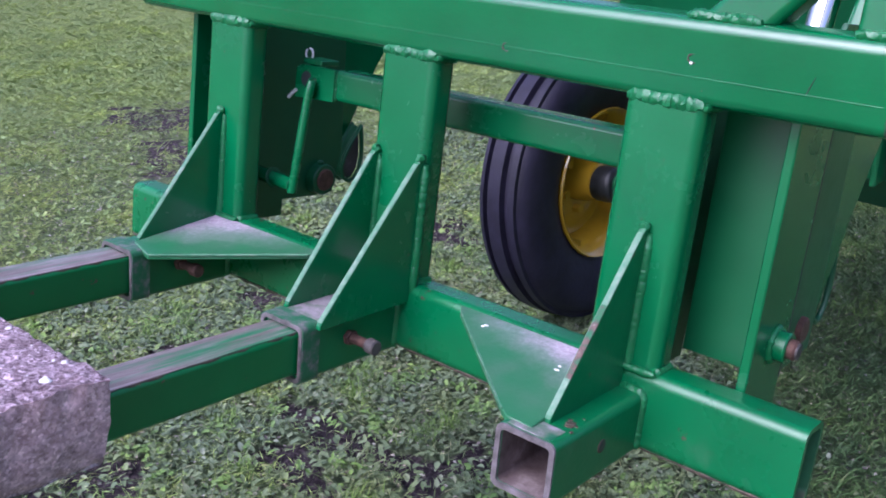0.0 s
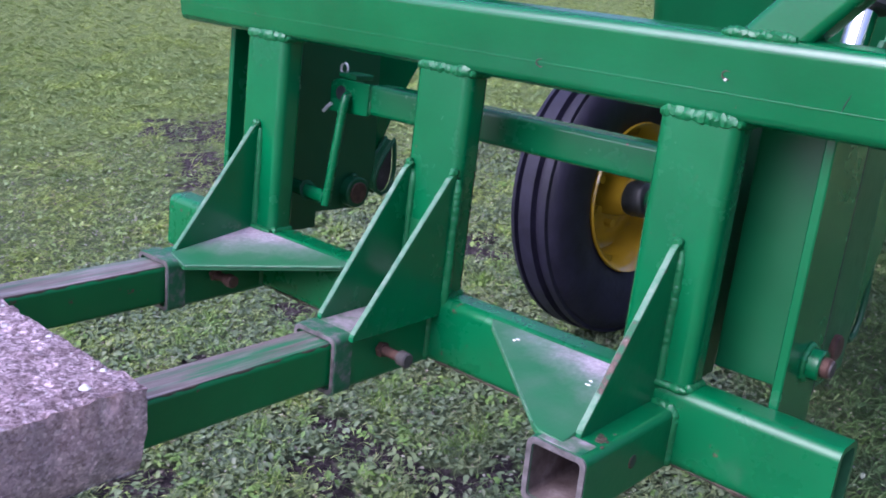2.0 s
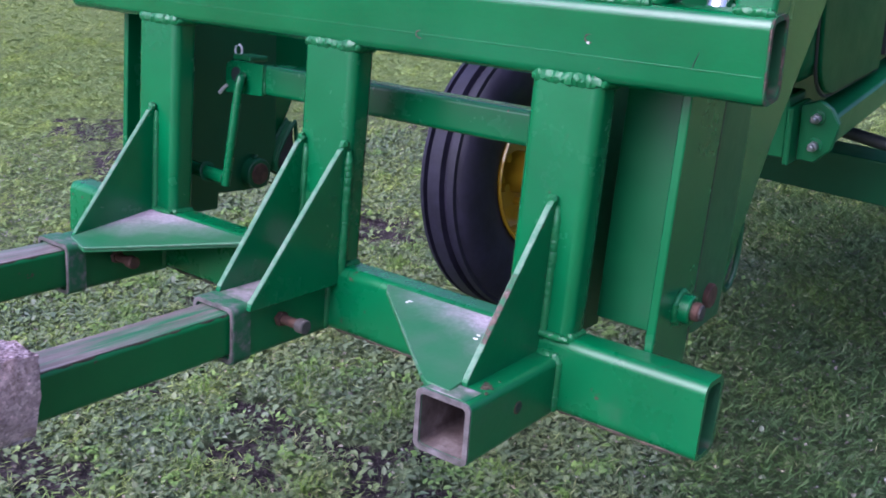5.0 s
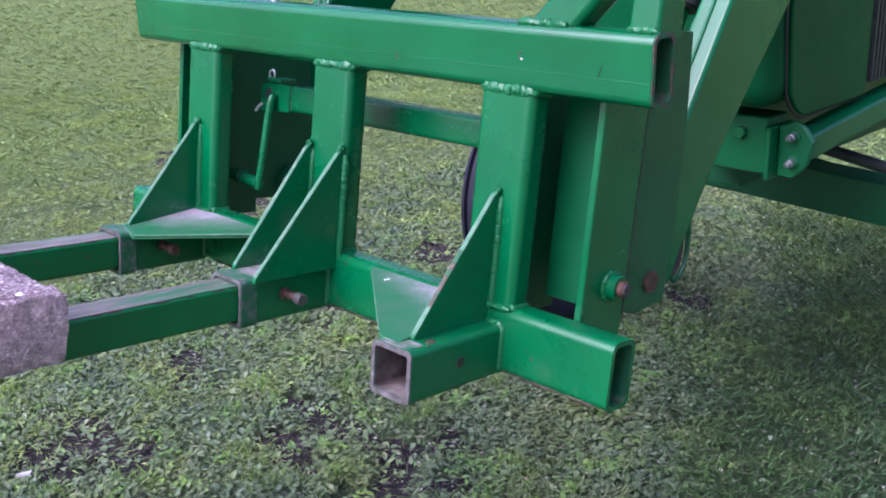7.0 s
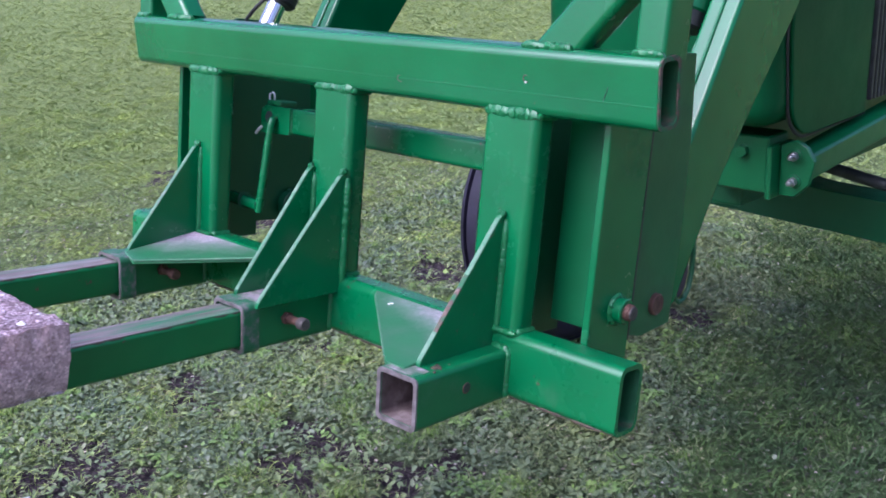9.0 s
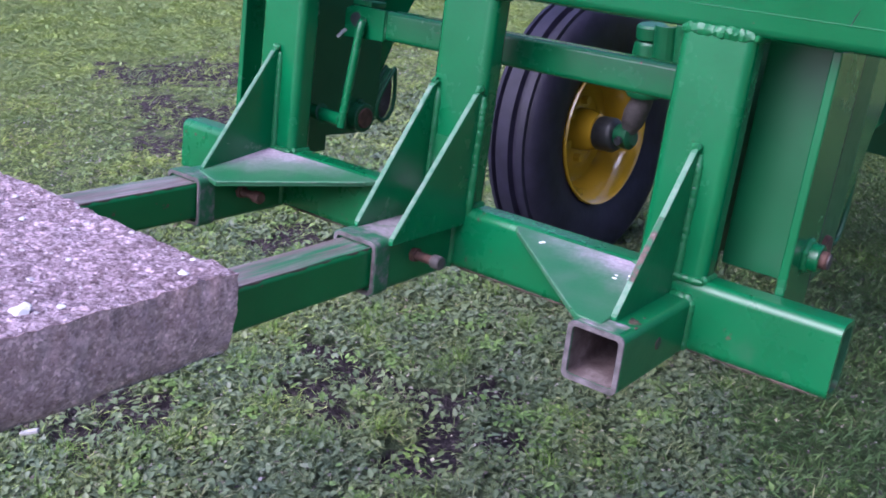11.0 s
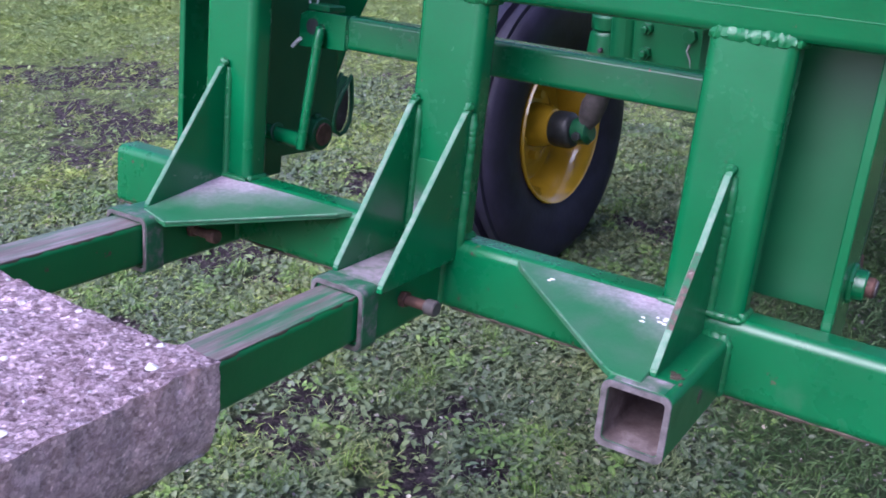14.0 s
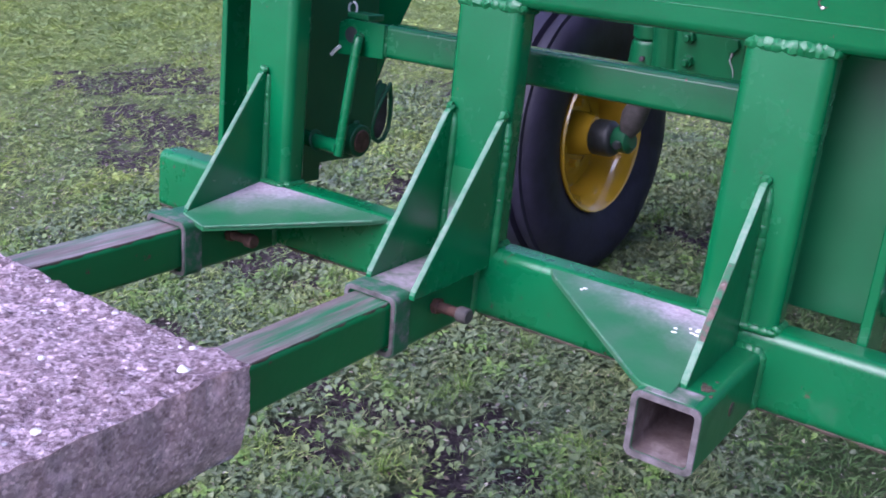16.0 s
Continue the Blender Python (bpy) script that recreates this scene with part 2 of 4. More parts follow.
def concrete_material(name, tint, coarse):
    """Weathered concrete: sand and pea gravel of many tones in a grey-brown paste, pits and stains."""
    m, n, l, b = material(name)
    tc = n.new("ShaderNodeTexCoord")
    tones = []
    for scale, stops in ((360.0, [(0.0, (0.22, 0.17, 0.185)), (0.35, (0.40, 0.335, 0.36)), (0.75, (0.58, 0.50, 0.54)), (0.92, (0.74, 0.67, 0.72)), (1.0, (0.95, 0.90, 0.93))]),
                         (135.0, [(0.0, (0.66, 0.61, 0.62)), (0.5, (0.95, 0.92, 0.94)), (0.86, (1.08, 1.04, 1.07)), (1.0, (1.5, 1.45, 1.5))])):
        grit = n.new("ShaderNodeTexVoronoi")
        grit.inputs["Scale"].default_value = scale
        l.new(tc.outputs["Object"], grit.inputs["Vector"])
        tone = n.new("ShaderNodeSeparateColor")
        l.new(grit.outputs["Color"], tone.inputs[0])
        tones.append(ramp(n, l, tone.outputs[0], stops).outputs["Color"])
    cloud, mottle, pits = noise_node(n, l, 9.0, 5.0, 0.6), noise_node(n, l, 80.0, 8.0, 0.80), noise_node(n, l, 85.0, 7.0, 0.75)
    t = ramp(n, l, cloud.outputs["Fac"], [(0.3, (0.84, 0.80, 0.80)), (0.7, (1.04, 1.02, 1.04))]).outputs["Color"]
    u = ramp(n, l, mottle.outputs["Fac"], [(0.34, (0.42, 0.37, 0.37)), (0.45, (0.84, 0.81, 0.81)), (0.55, (1.02, 1.0, 1.02)), (0.66, (1.35, 1.31, 1.36))]).outputs["Color"]
    c = mixed(n, l, coarse, (0.46, 0.385, 0.40), tones[0])
    c = mixed(n, l, coarse, c, mixed(n, l, 1.0, c, tones[1], "MULTIPLY"))
    c = mixed(n, l, 0.45 + 0.55 * coarse, c, mixed(n, l, 1.0, c, u, "MULTIPLY"))
    l.new(mixed(n, l, 1.0, mixed(n, l, 1.0, c, t, "MULTIPLY"), tint, "MULTIPLY"), b.inputs["Base Color"])
    b.inputs["Roughness"].default_value = 0.9
    b.inputs["Specular IOR Level"].default_value = 0.25
    bump(n, l, b, pits.outputs["Fac"], 0.5 + 0.4 * coarse, 0.009)
    return m


concrete = concrete_material("weathered_concrete", (0.90, 0.88, 0.90), 1.0)
# smoother, warmer cast face; its tint is raised to add light on that side
concrete_cast_lifted = concrete_material("cast_concrete_side_lightened", (1.24, 1.10, 1.07), 0.5)
scrap_grey = simple("weathered_pale_wood", [(0.3, (0.26, 0.25, 0.25)), (0.7, (0.42, 0.41, 0.42))], 40.0, 0.8)
clip_wire = simple("bright_spring_wire", [(0.3, (0.62, 0.60, 0.64)), (0.7, (0.80, 0.78, 0.82))], 40.0, 0.35, 0.25)
pebble_grey = simple("grey_lavender_pebble", [(0.3, (0.40, 0.36, 0.40)), (0.7, (0.62, 0.57, 0.62))], 90.0, 0.7)
pebble = simple("pale_quartz_pebble", [(0.3, (0.55, 0.54, 0.55)), (0.7, (0.80, 0.79, 0.80))], 60.0, 0.6)


def soil_material():
    """Moss and thatch between the plants, paler turf further out; purple-brown soil on the worn patches."""
    m, n, l, b = material("lawn_soil_with_moss")
    big, fine = noise_node(n, l, 1.6, 5.0, 0.6), noise_node(n, l, 60.0, 8.0, 0.72)
    mud = ramp(n, l, fine.outputs["Fac"], [(0.3, (0.020, 0.014, 0.020)), (0.46, (0.050, 0.039, 0.045)), (0.58, (0.092, 0.074, 0.082)), (0.75, (0.16, 0.13, 0.14))]).outputs["Color"]
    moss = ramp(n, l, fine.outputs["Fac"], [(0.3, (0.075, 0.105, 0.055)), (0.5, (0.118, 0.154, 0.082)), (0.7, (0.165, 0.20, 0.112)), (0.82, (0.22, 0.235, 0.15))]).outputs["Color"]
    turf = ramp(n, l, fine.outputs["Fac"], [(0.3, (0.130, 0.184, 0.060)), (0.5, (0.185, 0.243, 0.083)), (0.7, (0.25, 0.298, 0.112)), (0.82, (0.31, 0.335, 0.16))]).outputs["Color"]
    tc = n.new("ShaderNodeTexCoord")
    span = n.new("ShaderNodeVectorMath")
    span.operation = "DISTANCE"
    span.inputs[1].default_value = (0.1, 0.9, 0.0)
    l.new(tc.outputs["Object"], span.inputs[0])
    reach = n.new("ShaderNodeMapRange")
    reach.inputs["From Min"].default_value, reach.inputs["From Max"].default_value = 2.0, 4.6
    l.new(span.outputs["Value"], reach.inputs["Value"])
    worn = n.new("ShaderNodeAttribute")
    worn.attribute_name = "worn"
    f = n.new("ShaderNodeMath")
    f.operation = "MULTIPLY_ADD"
    f.inputs[1].default_value = 0.5
    l.new(fine.outputs["Fac"], f.inputs[0])
    l.new(worn.outputs["Fac"], f.inputs[2])
    edge = ramp(n, l, f.outputs[0], [(0.55, (0, 0, 0)), (0.80, (1, 1, 1))]).outputs["Color"]
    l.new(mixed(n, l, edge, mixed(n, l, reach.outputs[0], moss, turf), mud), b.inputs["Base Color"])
    b.inputs["Roughness"].default_value = 0.95
    b.inputs["Specular IOR Level"].default_value = 0.15
    bump(n, l, b, fine.outputs["Fac"], 1.0, 0.03)
    return m


soil = soil_material()


def leaf_material(name, stops, rough=0.5, drift=None):
    m, n, l, b = material(name)
    g = n.new("ShaderNodeNewGeometry")
    c = ramp(n, l, g.outputs["Random Per Island"], stops).outputs["Color"]
    patch = noise_node(n, l, 3.6, 6.0, 0.68)
    t = ramp(n, l, patch.outputs["Fac"], drift or [(0.32, (0.75, 0.80, 1.0)), (0.50, (0.98, 0.98, 0.96)), (0.64, (1.22, 1.18, 0.86))]).outputs["Color"]
    l.new(mixed(n, l, 1.0, c, t, "MULTIPLY"), b.inputs["Base Color"])
    b.inputs["Roughness"].default_value = rough
    b.inputs["Specular IOR Level"].default_value = 0.18
    return m


weed_bright = leaf_material("bright_weed_leaf", [(0.0, (0.095, 0.170, 0.045)), (0.5, (0.135, 0.225, 0.062)), (1.0, (0.190, 0.285, 0.095))], 0.6)
clover_green = leaf_material("clover_leaf", [(0.0, (0.096, 0.136, 0.074)), (0.45, (0.128, 0.171, 0.094)), (0.88, (0.160, 0.206, 0.118)), (1.0, (0.23, 0.26, 0.18))], 0.7)
# clover_light, blade_mid and blade_far are paler and yellower, for further from the loader
clover_light = leaf_material("paler_clover_leaf", [(0.0, (0.17, 0.250, 0.088)), (0.5, (0.22, 0.310, 0.116)), (1.0, (0.28, 0.36, 0.16))], 0.65)
blade_green = leaf_material("grass_blade", [(0.0, (0.098, 0.138, 0.062)), (0.5, (0.146, 0.196, 0.092)), (0.9, (0.195, 0.250, 0.128)), (1.0, (0.30, 0.32, 0.19))], 0.6)
# finer grass whose green is darkened to stand for shade beside the tractor
blade_shade = leaf_material("fine_grass_blade_shade", [(0.0, (0.050, 0.098, 0.034)), (0.5, (0.072, 0.136, 0.046)), (0.9, (0.100, 0.172, 0.064)), (1.0, (0.16, 0.21, 0.11))], 0.6)
tuft_green = leaf_material("fresh_grass_tuft", [(0.0, (0.085, 0.160, 0.032)), (0.5, (0.125, 0.215, 0.048)), (1.0, (0.18, 0.26, 0.08))], 0.6)
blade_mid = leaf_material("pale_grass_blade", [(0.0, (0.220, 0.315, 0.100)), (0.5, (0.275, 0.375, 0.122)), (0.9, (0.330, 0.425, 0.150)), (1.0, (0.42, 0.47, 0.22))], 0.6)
blade_far = leaf_material("far_grass_blade", [(0.0, (0.210, 0.290, 0.094)), (0.5, (0.26, 0.340, 0.114)), (0.9, (0.305, 0.385, 0.138)), (1.0, (0.37, 0.42, 0.19))], 0.6)
straw = leaf_material("dry_thatch", [(0.0, (0.045, 0.036, 0.038)), (0.5, (0.15, 0.13, 0.12)), (0.9, (0.30, 0.27, 0.24)), (1.0, (0.50, 0.47, 0.44))], 0.8)


# ---- mesh helpers ----
def mesh_object(name, data, mats, parent=None, label="", m=None):
    ob = new(name, data)
    for k in mats if isinstance(mats, (list, tuple)) else [mats]:
        data.materials.append(k)
    if parent is not None:
        ob.parent = parent
    if m is not None:
        ob.matrix_basis = m
    if label:
        tagged(ob, label)
    return ob


def part(name, bm, mats, parent=None, label="", m=None, smooth=35):
    data = bpy.data.meshes.new(name)
    bmesh.ops.recalc_face_normals(bm, faces=bm.faces)
    bm.to_mesh(data)
    bm.free()
    if smooth:
        data.polygons.foreach_set("use_smooth", [True] * len(data.polygons))
        data.set_sharp_from_angle(angle=radians(smooth))
    ob = mesh_object(name, data, mats, parent, label, m)
    if smooth == 35 and 8 < len(data.polygons) < 900:
        # flat faces stay flat up to their rounded edges
        ob.modifiers.new("flat_faces", "WEIGHTED_NORMAL").keep_sharp = True
    return ob


def thing(name, label, category, m=None, group=""):
    ob = new(name)
    ob.empty_display_size = 0.05
    if m is not None:
        ob.matrix_basis = m
    return tagged(ob, label, category, group)


def rounded(w, h, r, k=5):
    out = []
    for cx, cy, a0 in ((w / 2 - r, h / 2 - r, 0), (-w / 2 + r, h / 2 - r, 90), (-w / 2 + r, -h / 2 + r, 180), (w / 2 - r, -h / 2 + r, 270)):
        for i in range(k):
            a = radians(a0 + 90 * i / (k - 1))
            out.append((cx + r * math.cos(a), cy + r * math.sin(a)))
    return out


def along(axis, a, u, v):
    return {"x": (a, u, v), "y": (u, a, v), "z": (u, v, a)}[axis]


def tube(axis, a0, a1, u0, u1, v0, v1, wall=0.006, r=0.009, inside=1):
    """A hollow, round-cornered square tube with open ends; its inside takes the second material."""
    bm = bmesh.new()
    cu, cv, w, h = (u0 + u1) / 2, (v0 + v1) / 2, u1 - u0, v1 - v0
    outer, inner = rounded(w, h, r), rounded(w - 2 * wall, h - 2 * wall, max(0.0015, r - wall * 0.6))
    rings = []
    for prof in (outer, inner):
        for a in (a0, a1):
            rings.append([bm.verts.new(along(axis, a, cu + p, cv + q)) for p, q in prof])
    o0, o1, i0, i1 = rings
    k = len(outer)
    for j in range(k):
        e = (j + 1) % k
        bm.faces.new((o0[j], o0[e], o1[e], o1[j]))
        bm.faces.new((i0[e], i0[j], i1[j], i1[e])).material_index = inside
        bm.faces.new((o0[e], o0[j], i0[j], i0[e]))
        bm.faces.new((o1[j], o1[e], i1[e], i1[j]))
    return bm


def box(x0, x1, y0, y1, z0, z1, bevel=0.003, seg=2):
    bm = bmesh.new()
    bmesh.ops.create_cube(bm, size=1.0, matrix=Matrix.Translation(((x0 + x1) / 2, (y0 + y1) / 2, (z0 + z1) / 2)) @ Matrix.Diagonal((x1 - x0, y1 - y0, z1 - z0, 1)))
    if bevel:
        bmesh.ops.bevel(bm, geom=bm.edges[:], offset=bevel, segments=seg, profile=0.5, affect="EDGES")
    return bm


def prism(axis, poly, a0, a1, bevel=0.0015, seg=1):
    """A plate cut to a polygon; for axis x the polygon is (y, z), for y (x, z), for z (x, y)."""
    bm = bmesh.new()
    lo = [bm.verts.new(along(axis, a0, p, q)) for p, q in poly]
    hi = [bm.verts.new(along(axis, a1, p, q)) for p, q in poly]
    bm.faces.new(lo)
    bm.faces.new(hi[::-1])
    for j in range(len(poly)):
        e = (j + 1) % len(poly)
        bm.faces.new((lo[e], lo[j], hi[j], hi[e]))
    bmesh.ops.recalc_face_normals(bm, faces=bm.faces)
    if bevel:
        bmesh.ops.bevel(bm, geom=bm.edges[:], offset=bevel, segments=seg, profile=0.5, affect="EDGES")
    return bm


def sweep(points, radii, k=10, cap=True, bm=None):
    """A round rod through the points."""
    bm = bm or bmesh.new()
    pts = [Vector(p) for p in points]
    radii = radii if isinstance(radii, (list, tuple)) else [radii] * len(pts)
    rings, side = [], None
    for i, p in enumerate(pts):
        d = (pts[min(i + 1, len(pts) - 1)] - pts[max(i - 1, 0)]).normalized()
        side = (side - d * side.dot(d)).normalized() if side else d.orthogonal().normalized()
        up = d.cross(side)
        rings.append([bm.verts.new(p + radii[i] * (math.cos(2 * math.pi * j / k) * side + math.sin(2 * math.pi * j / k) * up)) for j in range(k)])
    for a, b in zip(rings, rings[1:]):
        for j in range(k):
            bm.faces.new((a[j], a[(j + 1) % k], b[(j + 1) % k], b[j]))
    if cap:
        bm.faces.new(rings[0][::-1])
        bm.faces.new(rings[-1])
    return bm


def rod(p0, p1, r, k=20, chamfer=0.0015):
    a, b = Vector(p0), Vector(p1)
    d = (b - a).normalized()
    return sweep([a, a + d * chamfer, b - d * chamfer, b], [r - chamfer, r, r, r - chamfer], k)


def hexagon(p0, p1, r):
    return rod(p0, p1, r, 6, 0.001)


def weld(p0, p1, r=0.005, seed=0, wander=0.0008, rough=0.13):
    """A run of weld: low overlapping ripples of uneven width, crusted under thick paint."""
    rng = random.Random(seed)
    a, b = Vector(p0), Vector(p1)
    steps = max(8, int((b - a).length / 0.0016))
    pts, radii, drift = [], [], 0.0
    for i in range(steps + 1):
        t = i / steps
        w = Vector((rng.uniform(-1, 1), rng.uniform(-1, 1), rng.uniform(-1, 1))) * wander
        pts.append(a.lerp(b, t) + w)
        ends = min(1.0, 0.6 + 4.0 * min(t, 1 - t))
        drift = 0.8 * drift + rng.uniform(-rough, rough) * 0.8
        radii.append(0.92 * r * ends * (0.95 + drift + 0.35 * rough * math.sin(i * 1.25 + seed)))
    bm = sweep(pts, radii, 14)
    for v in bm.verts:
        v.co += noise.noise_vector(v.co * 240 + Vector((seed, 0, 0))) * 2.6 * rough * r + noise.noise_vector(v.co * 620) * 1.2 * rough * r
    return bm


def lathe(profile, k=64, centre=(0, 0, 0), closed=False):
    """A turned form about the x axis: profile of (x, radius)."""
    bm = bmesh.new()
    rings = [[bm.verts.new((centre[0] + x, centre[1] + r * math.cos(2 * math.pi * j / k), centre[2] + r * math.sin(2 * math.pi * j / k))) for j in range(k)] for x, r in profile]
    pairs = list(zip(rings, rings[1:])) + ([(rings[-1], rings[0])] if closed else [])
    for a, b in pairs:
        for j in range(k):
            bm.faces.new((a[j], a[(j + 1) % k], b[(j + 1) % k], b[j]))
    if not closed:
        bm.faces.new(rings[0][::-1])
        bm.faces.new(rings[-1])
    return bm


# ---- ground ----
# bare, worn patches of the lawn: x, y, radius x, radius y
BARE = [(-0.90, 0.47, 0.09, 0.06), (-0.93, 0.60, 0.11, 0.05), (-0.76, 0.62, 0.06, 0.035), (-0.66, 0.62, 0.06, 0.03), (-0.59, 0.70, 0.07, 0.06), (-0.59, 0.475, 0.07, 0.09), (-0.50, 0.59, 0.06, 0.03),
        (-1.34, 0.51, 0.06, 0.05), (-1.48, 0.58, 0.07, 0.05), (-1.24, 0.18, 0.17, 0.09), (-1.22, 0.07, 0.10, 0.05), (-2.67, 1.62, 0.24, 0.18), (-2.55, 1.33, 0.16, 0.10), (-3.28, 2.12, 0.30, 0.16),
        (-1.52, 1.00, 0.14, 0.09), (-1.50, 1.63, 0.14, 0.09), (-1.60, 1.68, 0.10, 0.08), (-0.62, 1.78, 0.10, 0.07), (-3.5, 1.92, 0.28, 0.12), (-3.0, 1.68, 0.2, 0.1), (-1.85, 2.7, 0.3, 0.14)]


def greenness(x, y):
    """1 on full lawn, towards 0 on the ragged bare patches."""
    thin = np.full(np.shape(x), 1.0)
    for cx, cy, rx, ry in BARE:
        d = np.sqrt(((x - cx) / rx) ** 2 + ((y - cy) / ry) ** 2)
        wob = 0.34 * np.sin(x * 31 + cy * 9 + 1.5 * np.sin(y * 24)) + 0.34 * np.sin(y * 37 + cx * 7 + 1.5 * np.sin(x * 29)) + 0.2 * np.sin(x * 83 + y * 61)
        thin = np.minimum(thin, np.clip((d - 0.80 + wob) * 1.7, 0.42 if cx < -2.2 else 0.0, 1.0))
    return thin


def make_ground():
    bm = bmesh.new()
    xs = [-400, -120, -40, -18, -11, -8] + [-6 + 0.1 * i for i in range(20)] + [-4 + 0.03 * i for i in range(160)] + [0.8 + 0.1 * i for i in range(25)] + [3.6, 5, 9, 20, 60, 200, 400]
    ys = [-400, -120, -40, -12, -5, -2.5] + [-1.2 + 0.1 * i for i in range(8)] + [-0.4 + 0.03 * i for i in range(100)] + [2.6 + 0.12 * i for i in range(39)] + [8, 10, 14, 22, 50, 140, 400]
    worn = bm.verts.layers.float.new("worn")
    bare = 1.0 - greenness(*np.meshgrid(np.array(xs, float), np.array(ys, float)))
    grid = []
    for j, y in enumerate(ys):
        row = []
        for i, x in enumerate(xs):
            z = 0.0
            if -6 < x < 3.2 and -1.3 < y < 7.2:
                z = 0.016 * noise.noise(Vector((x * 2.3, y * 2.3, 0.3))) + 0.008 * noise.noise(Vector((x * 7, y * 7, 2.0))) - 0.008
                z += bare[j][i] * (0.004 * noise.noise(Vector((x * 40, y * 40, 5.0))) - 0.004)
            v = bm.verts.new((x, y, z))
            v[worn] = float(bare[j][i])
            row.append(v)
        grid.append(row)
    for a, b in zip(grid, grid[1:]):
        for j in range(len(xs) - 1):
            bm.faces.new((a[j], a[j + 1], b[j + 1], b[j]))
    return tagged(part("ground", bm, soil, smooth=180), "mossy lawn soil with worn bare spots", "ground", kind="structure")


make_ground()


def cover(seed, count, x0, x1, y0=None, y1=None, keep=None, clump=0):
    """Seeds over a stretch of the plan, thinned on the bare patches and by slow noise."""
    rng = np.random.default_rng(seed)
    if y0 is None:
        # a wide fan behind the loader, its cover thinning evenly with distance
        reach, turn = x0 * (x1 / x0) ** rng.uniform(0, 1, count), np.radians(rng.uniform(62, 202, count))
        fade = np.clip((1.2217 - np.abs(turn - 2.3038)) / 0.35, 0.0, 1.0)
        x, y = 0.45 + reach * np.cos(turn), -0.65 + reach * np.sin(turn)
    else:
        x, y = rng.uniform(x0, x1, count), rng.uniform(y0, y1, count)
        fade = np.clip((x1 - x) / 0.5, 0.0, 1.0) * np.clip((y - y0) / 0.2, 0.0, 1.0)
    if clump:
        c = rng.integers(0, max(1, count // clump), count)
        spread = 0.008 + 0.034 * rng.uniform(0, 1, count) ** 2
        x, y, fade = x[c] + rng.normal(0, 1, count) * spread, y[c] + rng.normal(0, 1, count) * spread, fade[c]
    wave = 0.5 + 0.25 * np.sin(x * 5.1 + 1.3 * np.sin(y * 3.7)) + 0.25 * np.sin(y * 6.3 + 1.7 * np.sin(x * 4.1))
    thin = np.maximum(greenness(x, y), 0.20) * (0.70 + 0.30 * wave) * fade
    ok = (rng.uniform(0, 1, count) < thin) & keep(x, y)
    return rng, x[ok], y[ok], wave[ok]


def leaves_mesh(name, rng, x, y, size, height, tilt, shape, rise):
    """One mesh of many small folded leaves: shape is a list of (along, across, lift)."""
    n, k = len(x), len(shape)
    shp = np.array(shape)
    yaw, lean = rng.uniform(0, 2 * np.pi, n), rise + rng.normal(0, 1, n) * tilt
    s = size[:, None]
    a, c, lift = shp[None, :, 0] * s, shp[None, :, 1] * s * rng.uniform(0.7, 1.1, n)[:, None], shp[None, :, 2] * s
    up = a * np.sin(lean)[:, None] + lift * np.cos(lean)[:, None]
    fwd = a * np.cos(lean)[:, None] - lift * np.sin(lean)[:, None]
    X = x[:, None] + fwd * np.cos(yaw)[:, None] - c * np.sin(yaw)[:, None]
    Y = y[:, None] + fwd * np.sin(yaw)[:, None] + c * np.cos(yaw)[:, None]
    Z = height[:, None] + up
    v = np.stack([X, Y, np.maximum(Z, 0.001)], -1).reshape(-1, 3)
    return v, n, k


def leaf_object(name, seed, count, area, keep, size, high, tilt, shape, faces, mat, label, category, rise=0.0, clump=0):
    rng, x, y, wave = cover(seed, count, *area, keep=keep, clump=clump)
    n = len(x)
    s = rng.uniform(size[0], size[1], n) * np.clip(np.hypot(x - 0.4, y + 0.6) / 4.5, 1.0, 3.0) ** 0.7
    h = rng.uniform(high[0], high[1], n) * (0.5 + wave)
    v, n, k = leaves_mesh(name, rng, x, y, s, h, tilt, shape, rise)
    base = (np.arange(n) * k)[:, None, None]
    f = (np.array(faces)[None] + base).reshape(-1, len(faces[0]))
    data = bpy.data.meshes.new(name)
    data.vertices.add(len(v))
    data.vertices.foreach_set("co", v.ravel())
    q = f.shape[1]
    data.loops.add(f.size)
    data.loops.foreach_set("vertex_index", f.ravel())
    data.polygons.add(len(f))
    data.polygons.foreach_set("loop_start", np.arange(0, f.size, q))
    data.update(calc_edges=True)
    data.validate()
    return tagged(mesh_object(name, data, mat), label, category, kind="stuff")


# a broad leaf folded along its rib, in four quads; a blade in two
BROAD = [(-0.5, 0.0, 0.0), (-0.16, -0.34, 0.12), (-0.1, 0.0, 0.0), (-0.16, 0.34, 0.12), (0.22, -0.27, 0.09), (0.28, 0.0, -0.02), (0.22, 0.27, 0.09), (0.66, 0.0, -0.06)]
BROAD_F = [(0, 1, 4, 2), (0, 2, 6, 3), (2, 4, 7, 5), (2, 5, 7, 6)]
SMALL = [(-0.5, 0.0, 0.0), (0.05, -0.38, 0.12), (0.52, 0.0, -0.03), (0.05, 0.38, 0.12)]
SMALL_F = [(0, 1, 2), (0, 2, 3)]
BLADE = [(0.0, -0.030, 0.0), (0.0, 0.030, 0.0), (0.5, -0.034, 0.10), (0.5, 0.034, 0.10), (1.0, -0.004, 0.06), (1.0, 0.004, 0.06)]
BLADE_F = [(0, 1, 3, 2), (2, 3, 5, 4)]
SLIM = [(0.0, 0.0, 0.0), (0.45, -0.042, 0.10), (1.0, 0.0, 0.10), (0.45, 0.042, 0.13)]
